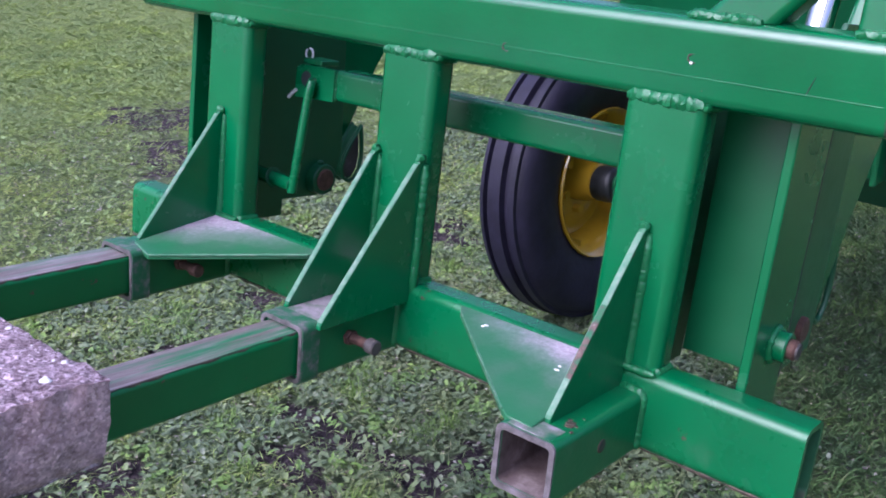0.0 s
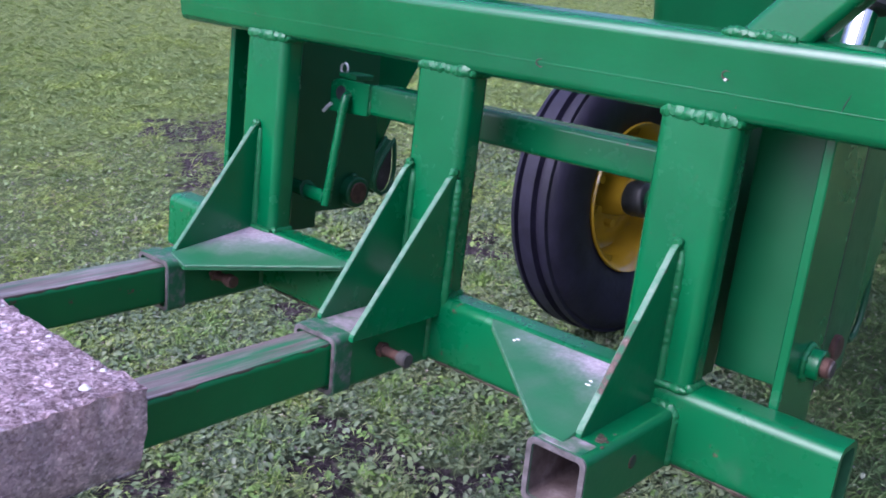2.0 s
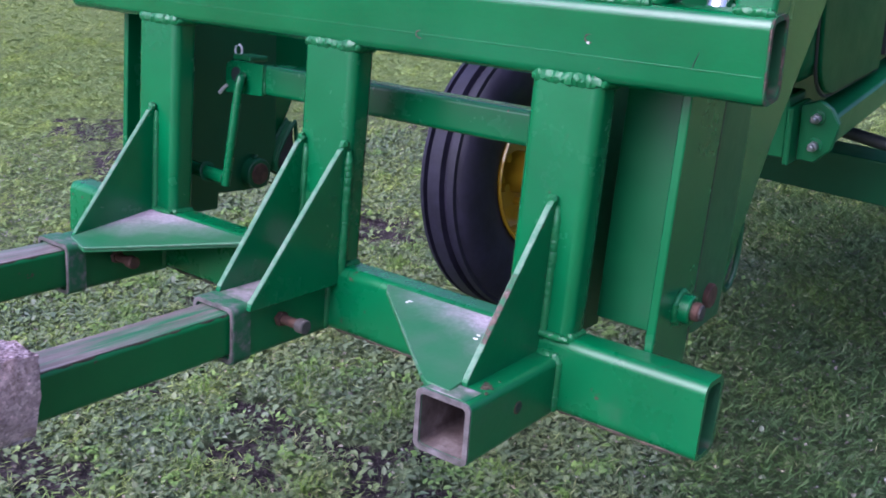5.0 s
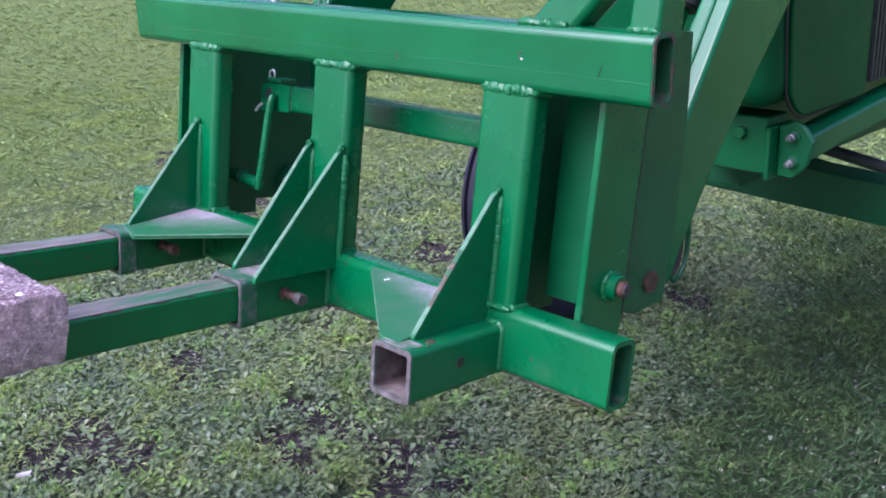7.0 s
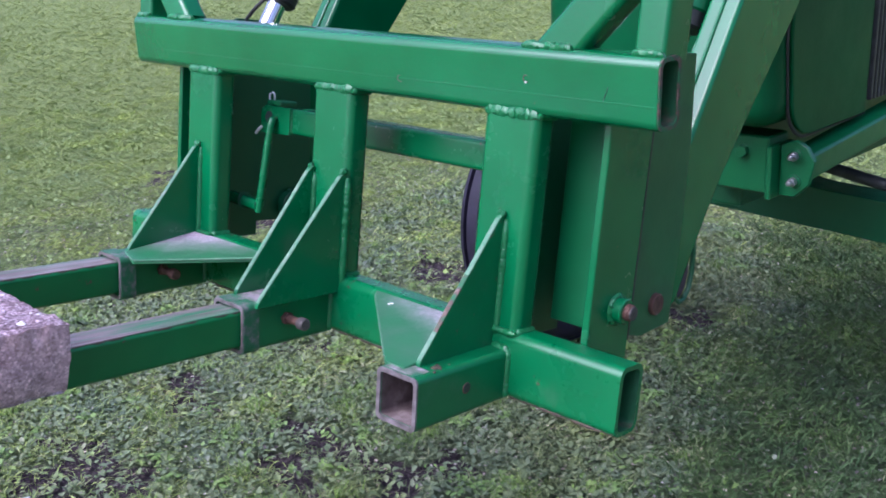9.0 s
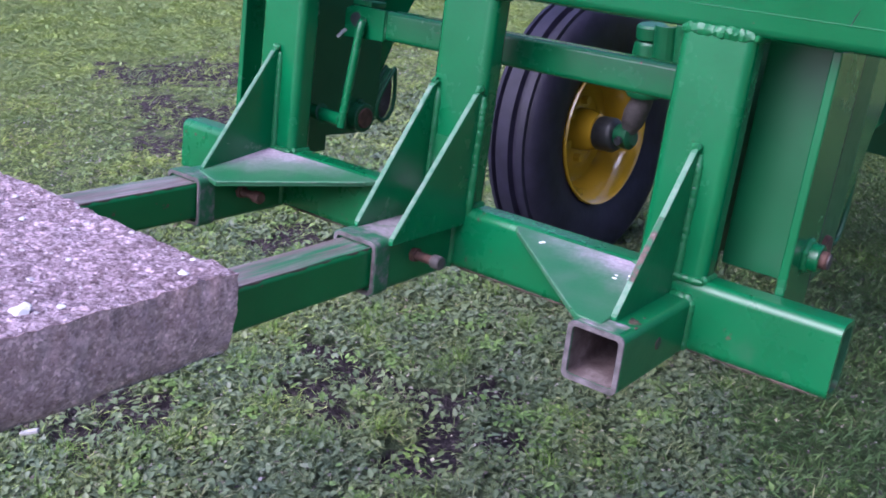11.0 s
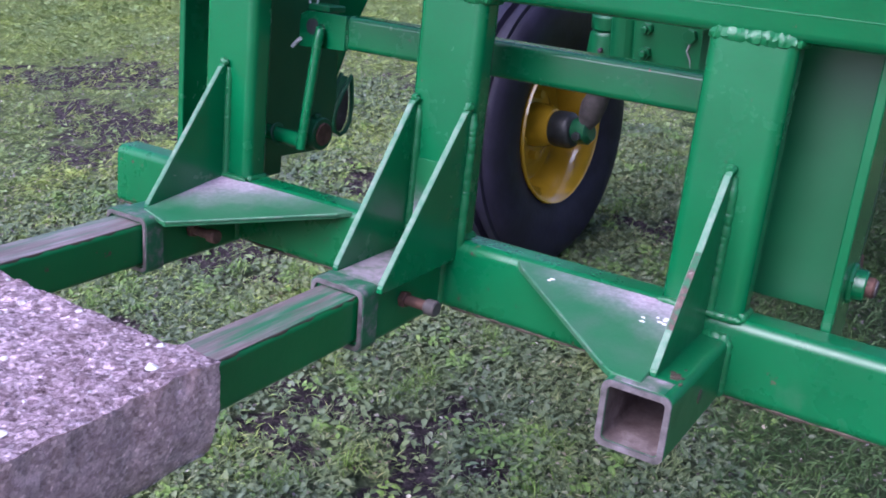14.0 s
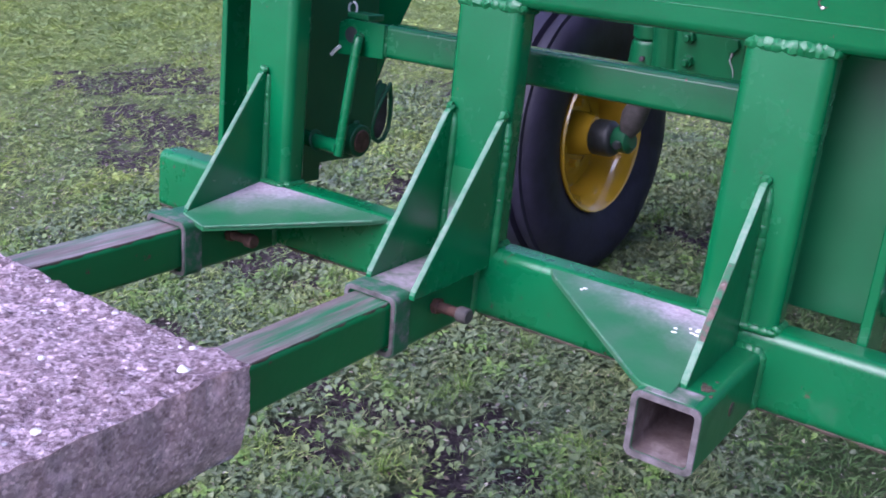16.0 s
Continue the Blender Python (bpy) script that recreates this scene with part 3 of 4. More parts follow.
SLIM_F = [(0, 1, 2), (0, 2, 3)]
dice = np.random.default_rng(77)
near = lambda x, y: (x > -2.3) & (x < 0.9) & (y > -0.4) & (y < 2.6)  # noqa: E731
mid = lambda x, y: ~near(x, y)  # noqa: E731
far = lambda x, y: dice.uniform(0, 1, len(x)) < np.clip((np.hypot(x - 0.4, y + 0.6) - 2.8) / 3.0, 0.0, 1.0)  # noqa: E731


def shade_strip(x, y):
    """The strip beside the tractor: finer grass, its green darkened for the shade there."""
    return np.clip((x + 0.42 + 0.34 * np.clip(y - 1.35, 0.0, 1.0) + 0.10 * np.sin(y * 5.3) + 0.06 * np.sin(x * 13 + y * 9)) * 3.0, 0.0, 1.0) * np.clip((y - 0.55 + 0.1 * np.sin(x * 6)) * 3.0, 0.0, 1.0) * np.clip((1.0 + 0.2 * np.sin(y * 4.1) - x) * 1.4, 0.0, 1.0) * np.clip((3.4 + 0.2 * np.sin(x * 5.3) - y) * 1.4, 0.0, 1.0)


weedy = lambda x, y: near(x, y) & (dice.uniform(0, 1, len(x)) > 0.93 * shade_strip(x, y))  # noqa: E731
# share of paler grass, rising towards -x
pale_share = lambda x: np.clip((-0.75 - x) * 0.85, 0.0, 0.85)  # noqa: E731
pale = lambda x, y: near(x, y) & (dice.uniform(0, 1, len(x)) > np.maximum(0.95 * shade_strip(x, y), pale_share(x)))  # noqa: E731
dark = lambda x, y: dice.uniform(0, 1, len(x)) < shade_strip(x, y)  # noqa: E731
pale_mid = lambda x, y: (mid(x, y) | (dice.uniform(0, 1, len(x)) < pale_share(x))) & (dice.uniform(0, 1, len(x)) > 0.97 * shade_strip(x, y))  # noqa: E731
AREA = (-2.3, 0.9, -0.4, 2.6)
leaf_object("clover_patch", 3, 105000, AREA, weedy, (0.007, 0.023), (0.004, 0.016), 0.42, BROAD, BROAD_F, clover_green, "low clover and broad weeds mixed through the lawn", "clover")
leaf_object("grass", 4, 235000, AREA, pale, (0.012, 0.034), (0.0, 0.014), 0.35, SLIM, SLIM_F, blade_green, "short patchy lawn grass around the loader", "grass", 0.30)
leaf_object("grass", 12, 230000, (-1.1, 2.0, 0.3, 3.6), dark, (0.018, 0.044), (0.0, 0.014), 0.35, SLIM, SLIM_F, blade_shade, "fine lawn grass beside the tractor, its green darkened for shade", "grass", 0.35)
leaf_object("grass_tuft", 9, 30000, AREA, weedy, (0.018, 0.040), (0.0, 0.008), 0.40, BLADE, BLADE_F, tuft_green, "fresh green grass tufts in the lawn", "grass", 0.55, 130)
leaf_object("clover_patch", 15, 26000, AREA, weedy, (0.008, 0.020), (0.006, 0.018), 0.45, BROAD, BROAD_F, weed_bright, "bright yellow-green weeds growing in clumps", "clover", 0.0, 60)
leaf_object("dead_leaves", 5, 52000, (-3.6, 0.9, -0.4, 3.2), lambda x, y: x > -9, (0.005, 0.014), (0.003, 0.012), 0.30, SMALL, SMALL_F, straw, "dead grey-brown leaf scraps lying between the plants", "dead leaves")
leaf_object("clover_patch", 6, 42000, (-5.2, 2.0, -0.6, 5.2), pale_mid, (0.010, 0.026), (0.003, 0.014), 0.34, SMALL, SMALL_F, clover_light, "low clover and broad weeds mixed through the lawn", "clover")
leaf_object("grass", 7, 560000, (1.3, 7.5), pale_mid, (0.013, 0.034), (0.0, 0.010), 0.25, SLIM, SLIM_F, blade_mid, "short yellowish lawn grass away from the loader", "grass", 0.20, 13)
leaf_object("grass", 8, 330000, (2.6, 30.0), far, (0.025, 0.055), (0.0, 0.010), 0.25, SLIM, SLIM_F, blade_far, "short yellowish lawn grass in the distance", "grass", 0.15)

scrap = box(-0.020, 0.020, -0.006, 0.006, 0.0, 0.008, 0.002, 2)
bmesh.ops.transform(scrap, matrix=Matrix.Translation((-1.231, 0.006, 0.012)) @ Matrix.Rotation(radians(35), 4, "Z") @ Matrix.Rotation(radians(-14), 4, "Y"), verts=scrap.verts)
tagged(part("wood_scrap", scrap, scrap_grey), "small pale scrap lying in the grass", "scrap")

# ---- the welded attachment, tipped back on the loader ----
TIP = Matrix(((0.99983, -0.00321, 0.01803, 0), (0.00000, 0.98448, 0.17548, 0), (-0.01831, -0.17545, 0.98432, -0.1538), (0, 0, 0, 1)))
U_X = (-0.648, -0.3288, -0.008)
R_X = (-0.6496, -0.3340, -0.0045)
YF, YB = 0.010, 0.0555
Z_BB, Z_BT, Z_TB, Z_TT = 0.7762, 0.860, 1.123, 1.2035
R_Z0, R_Z1 = 0.7733, 0.8385
RH, UH = 0.0323, 0.0415
# the top beam sits slightly turned on its welds
TURN = Matrix.Translation((0, YF + 0.012, 1.15)) @ Matrix.Rotation(radians(9.5), 4, "X") @ Matrix.Translation((0, -YF - 0.012, -1.15))
# the sockets droop a little towards their mouths, and the bars and the slab with them
SAG = Matrix.Translation((0, YF, R_Z1)) @ Matrix.Rotation(0.038, 4, "X") @ Matrix.Translation((0, -YF, -R_Z1))


def plate_rise(y):
    """The bracing plates climb towards the beam."""
    return 0.0245 * (y + 0.14) / 0.15


def make_frame():
    f = thing("receiver_frame", "green welded square-tube frame with three receiver sockets", "loader attachment", TIP)
    part("top_beam", tube("x", -0.8425, 0.1888, YF, YB, Z_TB, Z_TT, 0.006, 0.0125), [green_top, beam_inside], f, "", TURN)
    part("cut_end", tube("x", 0.1880, 0.1903, YF + 0.0008, YB - 0.0008, Z_TB + 0.0008, Z_TT - 0.0008, 0.0052, 0.0118, 0), rust_edge, f, "rusty sawn tube end", TURN)
    part("bottom_beam", tube("x", -0.8468, 0.1866, YF, YB + 0.002, Z_BB, Z_BT, 0.006, 0.012), [green_scuffed, beam_inside], f)
    for i, x in enumerate(U_X):
        part("upright", tube("z", Z_BT - 0.002, Z_TB + 0.002, x - UH, x + UH, YF + 0.003, YB - 0.003, 0.006, 0.012), [green, tube_inside], f)
        part("weld_bead", weld((x - UH + 0.002, YF + 0.0095, Z_TB + 0.001), (x + UH - 0.001, YF + 0.0095, Z_TB + 0.001), 0.0098, 10 + i, 0.0006, 0.060), green_weld, f, "thick painted weld")
        part("weld_bead", weld((x - UH, YF + 0.001, Z_BT - 0.001), (x + UH, YF + 0.001, Z_BT - 0.001), 0.0050, 20 + i, 0.0004, 0.03), green_weld, f)
        part("weld_bead", weld((x + UH - 0.0015, YF + 0.004, Z_BT - 0.001), (x + UH - 0.0015, YB - 0.006, Z_BT - 0.001), 0.0066, 30 + i, 0.0004, 0.03), green_weld, f)
        part("weld_bead", weld((x + UH, YF + 0.004, Z_TB), (x + UH, YB - 0.006, Z_TB), 0.0050, 40 + i, 0.0004, 0.04), green_weld, f)
    for i, x in enumerate(R_X):
        r = part("receiver_socket", tube("y", -0.148 if i == 2 else -0.141, YF, x - RH, x + RH, R_Z0, R_Z1, 0.0065, 0.008), [green_worn, tube_inside], f, "open square receiver socket with a worn rim" if i == 2 else "square receiver socket holding a bar", SAG)
        if i < 2:
            part("collar", tube("y", -0.144, -0.119, x - RH - 0.0022, x + RH + 0.0022, R_Z0 - 0.0022, R_Z1 + 0.0022, 0.0062, 0.009, 0), collar_worn, r, "reinforcing ring with worn paint")
            part("rubbed_lip", tube("y", -0.1452, -0.1436, x - RH - 0.0010, x + RH + 0.0010, R_Z0 - 0.0010, R_Z1 + 0.0010, 0.0046, 0.0085, 0), bare_top, r, "grey lip rubbed bare")
        else:
            part("rim", tube("y", -0.1505, -0.1475, x - RH + 0.0005, x + RH - 0.0005, R_Z0 + 0.0005, R_Z1 - 0.0005, 0.0055, 0.0075, 0), bare_top, r, "grey rim rubbed bare")
        for a, b in (((x + RH - 0.0015, YF + 0.001, R_Z0 + 0.004), (x + RH - 0.0015, YF + 0.001, R_Z1)), ((x - RH + 0.0015, YF + 0.001, R_Z0 + 0.004), (x - RH + 0.0015, YF + 0.001, R_Z1))):
            part("weld_bead", weld(a, b, 0.0068, int(1000 * a[0]) % 97, 0.0004, 0.03), green_weld, f)
        part("weld_bead", weld((x + 0.006, YF + 0.0005, R_Z1 - 0.001), (x + RH, YF + 0.0005, R_Z1 - 0.001), 0.0070, 77 + i, 0.0005, 0.05), green_weld, f)
    for i, (x, up, toe) in enumerate(((-0.6492, 1.004, -0.115), (-0.3608, 1.0075, -0.115), (-0.2905, 1.0095, -0.132), (-0.0030, 1.002, -0.119))):
        g = [(YF + 0.002, R_Z1 - 0.001), (YF + 0.002, up), (YF - 0.004, up), (toe, R_Z1 - 0.001), (toe, R_Z1 - 0.0065)]
        part("gusset", prism("x", g, x - 0.0035, x + 0.0035, 0.0008), green_worn if i == 3 else green, f, "triangular plate with a scuffed edge" if i == 3 else "")
        ty, tz, by, bz = YF - 0.004, up, toe, R_Z1 - 0.001
        line = [(ty + (by - ty) * t, tz + (bz - tz) * t) for t in (0.03, 0.985)]
        part("worn_edge", prism("x", [(line[0][0] - 0.0005, line[0][1] + 0.0004), (line[1][0] - 0.0005, line[1][1] + 0.0004), (line[1][0] + 0.002, line[1][1]), (line[0][0] + 0.002, line[0][1])], x - 0.0031, x + 0.0031, 0), edge_worn, f, "paint worn pale along the sawn edge")
        if i == 3:
            line = [(ty + (by - ty) * t, tz + (bz - tz) * t) for t in (0.42, 0.80)]
            part("scuffed_edge", prism("x", [(line[0][0] - 0.0007, line[0][1] + 0.0005), (line[1][0] - 0.0007, line[1][1] + 0.0005), (line[1][0] + 0.002, line[1][1]), (line[0][0] + 0.002, line[0][1])], x - 0.0026, x + 0.0033, 0), rust_edge, f, "paint worn to rust along the edge")
        for k, o in enumerate((-0.0045, 0.0045)):
            part("weld_bead", weld((x + o, YF + 0.0042, R_Z1 + 0.01), (x + o, YF + 0.0042, up - 0.006), 0.0066, 50 + 3 * i + k, 0.0003, 0.035), green_weld, f)
        part("weld_bead", weld((x - 0.004, YF - 0.001, up), (x + 0.005, YF - 0.001, up + 0.002), 0.0052, 90 + i), green_weld, f)
    z0, z1 = 0.8270, 0.8340
    def tilted(poly):
        bm = prism("z", poly, z0, z1, 0.001)
        for v in bm.verts:
            v.co.z += plate_rise(v.co.y)
        return bm
    part("corner_plate", tilted([(-0.210, 0.0115), (-0.200, -0.002), (-0.044, -0.132), (-0.034, -0.139), (-0.006, -0.139), (-0.006, 0.0115)]), plate_dust, f, "dusty flat bracing plate")
    part("corner_plate", tilted([(-0.646, 0.0115), (-0.646, -0.120), (-0.612, -0.130), (-0.596, -0.135), (-0.448, -0.004), (-0.436, 0.0115)]), plate_dust_far, f, "dusty flat bracing plate")
    for (xa, ya), (xb, yb) in (((-0.198, -0.003), (-0.046, -0.1305)), ((-0.446, -0.005), (-0.594, -0.1335)), ((-0.597, -0.1345), (-0.644, -0.1205))):
        rng_p = random.Random(int(xa * 1000))
        pts = [(xa + (xb - xa) * t / 16, ya + (yb - ya) * t / 16, z1 - 0.0007 + plate_rise(ya + (yb - ya) * t / 16)) for t in range(17)]
        part("worn_edge", sweep(pts, [rng_p.uniform(0.0008, 0.0018) for _ in pts], 6), edge_worn, f, "paint worn pale along the plate's edge")
    # posts and braces over the top beam, leaning out to the ends
    for s, (px0, px1), (bx, tx) in ((1, (0.150, 0.188), (0.037, 0.123)), (-1, (-0.842, -0.804), (-0.712, -0.798))):
        part("post", tube("z", Z_TT - 0.002, 1.50, px0, px1, YF + 0.002, YB + 0.008, 0.005, 0.006), [green, tube_inside], f)
        part("weld_bead", weld((px0, YF + 0.002, Z_TT), (px1, YF + 0.002, Z_TT), 0.0056, 70 + s, 0.0006, 0.07), green_weld, f)
        b = tube("z", 0.0, 0.32, -0.026, 0.026, YF + 0.002, YB - 0.004)
        lean = math.atan2(tx - bx, 0.095)
        bmesh.ops.transform(b, matrix=Matrix.Translation((bx, 0, Z_TT - 0.012)) @ Matrix.Rotation(lean, 4, "Y"), verts=b.verts)
        bmesh.ops.bisect_plane(b, geom=b.verts[:] + b.edges[:] + b.faces[:], plane_co=(px0 if s > 0 else px1, 0, 0), plane_no=(s, 0, 0), clear_outer=True)
        bmesh.ops.bisect_plane(b, geom=b.verts[:] + b.edges[:] + b.faces[:], plane_co=(0, 0, Z_TT), plane_no=(0, 0, -1), clear_outer=True)
        part("brace", b, [green, tube_inside], f)
        part("weld_bead", weld((bx - 0.035, YF + 0.002, Z_TT), (bx + 0.035, YF + 0.002, Z_TT), 0.0062, 80 + s, 0.0006, 0.07), green_weld, f)
    # ears behind the beams with their pin bosses
    for s, x in ((1, 0.1045), (-1, -0.772)):
        ear = part("ear_plate", box(x - 0.005, x + 0.005, YB - 0.002, 0.146, 0.822, 1.122 if s > 0 else 1.190, 0.0012, 1), green, f)
        by, bz = 0.110, 0.896
        part("pin_boss", rod((x + s * 0.005, by, bz), (x + s * 0.021, by, bz), 0.0165, 24), green, ear, "round welded boss")
        # thin dark strip added for the shade between ear and coupler plate
        part("gap_shade", box(x - 0.0045, x + 0.0052, 0.1462, 0.1490, 0.850, 1.118, 0.0004, 1), grease_and_shade, ear, "dark strip for the shade in the gap behind the ear")
        part("boss_weld", sweep([(x + s * 0.006, by + 0.017 * math.cos(a), bz + 0.017 * math.sin(a)) for a in [0.2 * i for i in range(33)]], [0.0036 + 0.0010 * math.sin(3.7 * i) for i in range(33)], 8), green_weld, ear)
        part("hinge_pin", rod((x + s * 0.015, by, bz), (x + s * 0.029, by, bz), 0.0105, 18, 0.002), rust, ear, "rusty hinge pin end")
        part("pin_tip", rod((x + s * 0.0285, by, bz), (x + s * 0.031, by, bz), 0.0088, 18, 0.002), worn_steel, ear, "rubbed grey pin tip")
    return f


frame_ob = make_frame()

part("roll_mark", box(-0.80, 0.186, YF - 0.0003, YF + 0.001, 1.1498, 1.1516, 0.00025, 1), green_top, frame_ob, "faint rolled line along the tube", TURN)

# small chips through the paint of the top beam, and the set bolts
for x, z, speck in ((-0.1929, 1.1504, False), (0.0158, 1.1677, True)):
    arc = [(x + 0.0052 * math.cos(a), YF - 0.0001, z + 0.0042 * math.sin(a)) for a in (1.2, 1.8, 2.4, 3.0, 3.6, 4.2, 4.8, 5.3)]
    chip = part("paint_chip", sweep(arc, [0.0002, 0.0005, 0.0010, 0.0006, 0.0012, 0.0005, 0.0009, 0.0002], 6), chip_brown, frame_ob, "curved rusty chip in the paint", TURN)
    if speck:
        part("bare_speck", sweep([(x - 0.003, YF + 0.0004, z - 0.0042), (x - 0.0012, YF - 0.0004, z - 0.0044), (x + 0.0006, YF + 0.0004, z - 0.004)], [0.0008, 0.0016, 0.0007], 6), pebble, chip, "bright bare speck")
part("scratch", sweep([(0.128, YF - 0.0001, 1.168), (0.124, YF - 0.0002, 1.158), (0.1215, YF - 0.0001, 1.150)], [0.0002, 0.0006, 0.0002], 5), grease_and_shade, frame_ob, "thin dark scratch", TURN)
for i, x in enumerate(R_X[:2]):
    b = part("set_bolt", sweep([(x + RH - 0.002, -0.073, 0.812), (x + RH + 0.044, -0.076, 0.8135)], 0.0058, 14), rust, frame_ob, "rusty clamping bolt", SAG)
    part("bolt_nut", hexagon((x + RH + 0.001, -0.073, 0.812), (x + RH + 0.009, -0.0735, 0.812), 0.0092), rust, b)
    part("bolt_head", rod((x + RH + 0.034, -0.0753, 0.8132), (x + RH + 0.048, -0.0762, 0.8136), 0.0086, 20, 0.0015), worn_steel if i else rust, b)
part("drilled_hole", rod((0.0268, -0.066, 0.808), (0.0282, -0.066, 0.808), 0.0070, 18, 0.0003), rust, frame_ob, "rust-rimmed bolt hole", SAG)
# flat dark disc for the shaded depth of the bore
part("hole_bore", rod((0.0278, -0.0655, 0.8085), (0.0286, -0.0655, 0.8085), 0.0060, 16, 0.0002), grease_and_shade, frame_ob, "dark disc for the shaded bore of the bolt hole", SAG)


part("dust_drift", box(R_X[2] - 0.0235, R_X[2] + 0.0235, -0.1470, -0.1205, R_Z1 - 0.0004, R_Z1 + 0.0005, 0.0003, 1), gap_dust, frame_ob, "dust and scuffs on the socket mouth", SAG)
part("dust_drift", box(-0.3570, -0.2943, -0.117, 0.0095, R_Z1 - 0.0004, R_Z1 + 0.0012, 0.0005, 1), gap_dust, frame_ob, "grey dust between the paired gussets", SAG)
part("dust_drift", box(-0.3570, -0.2943, 0.0122, 0.0136, R_Z1 + 0.022, R_Z1 + 0.104, 0.0003, 1), upright_dust, frame_ob, "grey dust up the tube between the gussets")
rng_r = random.Random(8)
for _ in range(9):
    fx, fy, fr = 0.015 + rng_r.gauss(0, 0.004), -0.112 + rng_r.gauss(0, 0.010), rng_r.uniform(0.0012, 0.0034)
    part("rust_spot", prism("z", [(fx + fr * rng_r.uniform(0.6, 1.3) * math.cos(a), fy + fr * rng_r.uniform(0.6, 1.3) * math.sin(a)) for a in (0, 0.9, 1.8, 2.7, 3.6, 4.5, 5.4)], R_Z1 - 0.0005, R_Z1 + 0.0006, 0), chip_brown, frame_ob, "rust blister", SAG)
rng_f = random.Random(5)
for cx, cy, sx, sy, count in ((-0.030, -0.030, 0.022, 0.016, 10), (-0.160, -0.012, 0.008, 0.003, 2)):
    for _ in range(count):
        fx, fy = rng_f.gauss(cx, sx * 0.6), rng_f.gauss(cy, sy * 0.6)
        fl = prism("z", [(fx + rng_f.uniform(0.0012, 0.0034) * math.cos(a + 0.4), fy + rng_f.uniform(0.0006, 0.0018) * math.sin(a + 0.4)) for a in (0, 1.1, 2.3, 3.3, 4.6, 5.4)], 0.8338 + plate_rise(fy), 0.8351 + plate_rise(fy), 0)
        part("paint_fleck", fl, pebble, frame_ob, "curled white fleck")


for x0, x1, y, z in ((-0.855, -0.676, YF, Z_BB), (-0.604, -0.364, YF, Z_BB), (-0.292, -0.046, YF, Z_BB), (0.030, 0.182, YF, Z_BB)):
    rng_d = random.Random(int(x0 * 1000))
    pts = [(x0 + (x1 - x0) * i / 24, y + 0.0042, z + 0.0026) for i in range(25)]
    part("dirt_line", sweep(pts, [0.0002] + [rng_d.uniform(0.0003, 0.0028) for _ in range(23)] + [0.0002], 6), chip_brown, frame_ob, "brown dirt along the lower edge")


def make_bars():
    for x in R_X[:2]:
        b = thing("fork_bar", "green square steel bar with its top rubbed bare", "bar", TIP @ SAG, "bars in the receiver sockets")
        part("bar_tube", tube("y", -0.700, -0.020, x - 0.0252, x + 0.0252, 0.7802, 0.8312, 0.005, 0.006), [bar_worn, tube_inside], b)
        part("rubbed_strip", box(x - 0.0225, x + 0.0225, -0.697, -0.136, 0.8307, 0.8318, 0.0003, 1), rubbed, b, "bare steel strip along the top")
        for side in (-1, 1):
            rng_b = random.Random(int(x * 1000) + side)
            pts = [(x + side * 0.0222, -0.42 + 0.28 * i / 30, 0.8295) for i in range(31)]
            part("dirt_line", sweep(pts, [0.0002] + [rng_b.uniform(0.0002, 0.0021) for _ in range(29)] + [0.0002], 6), chip_brown, b, "brown rust along the top edge")


make_bars()


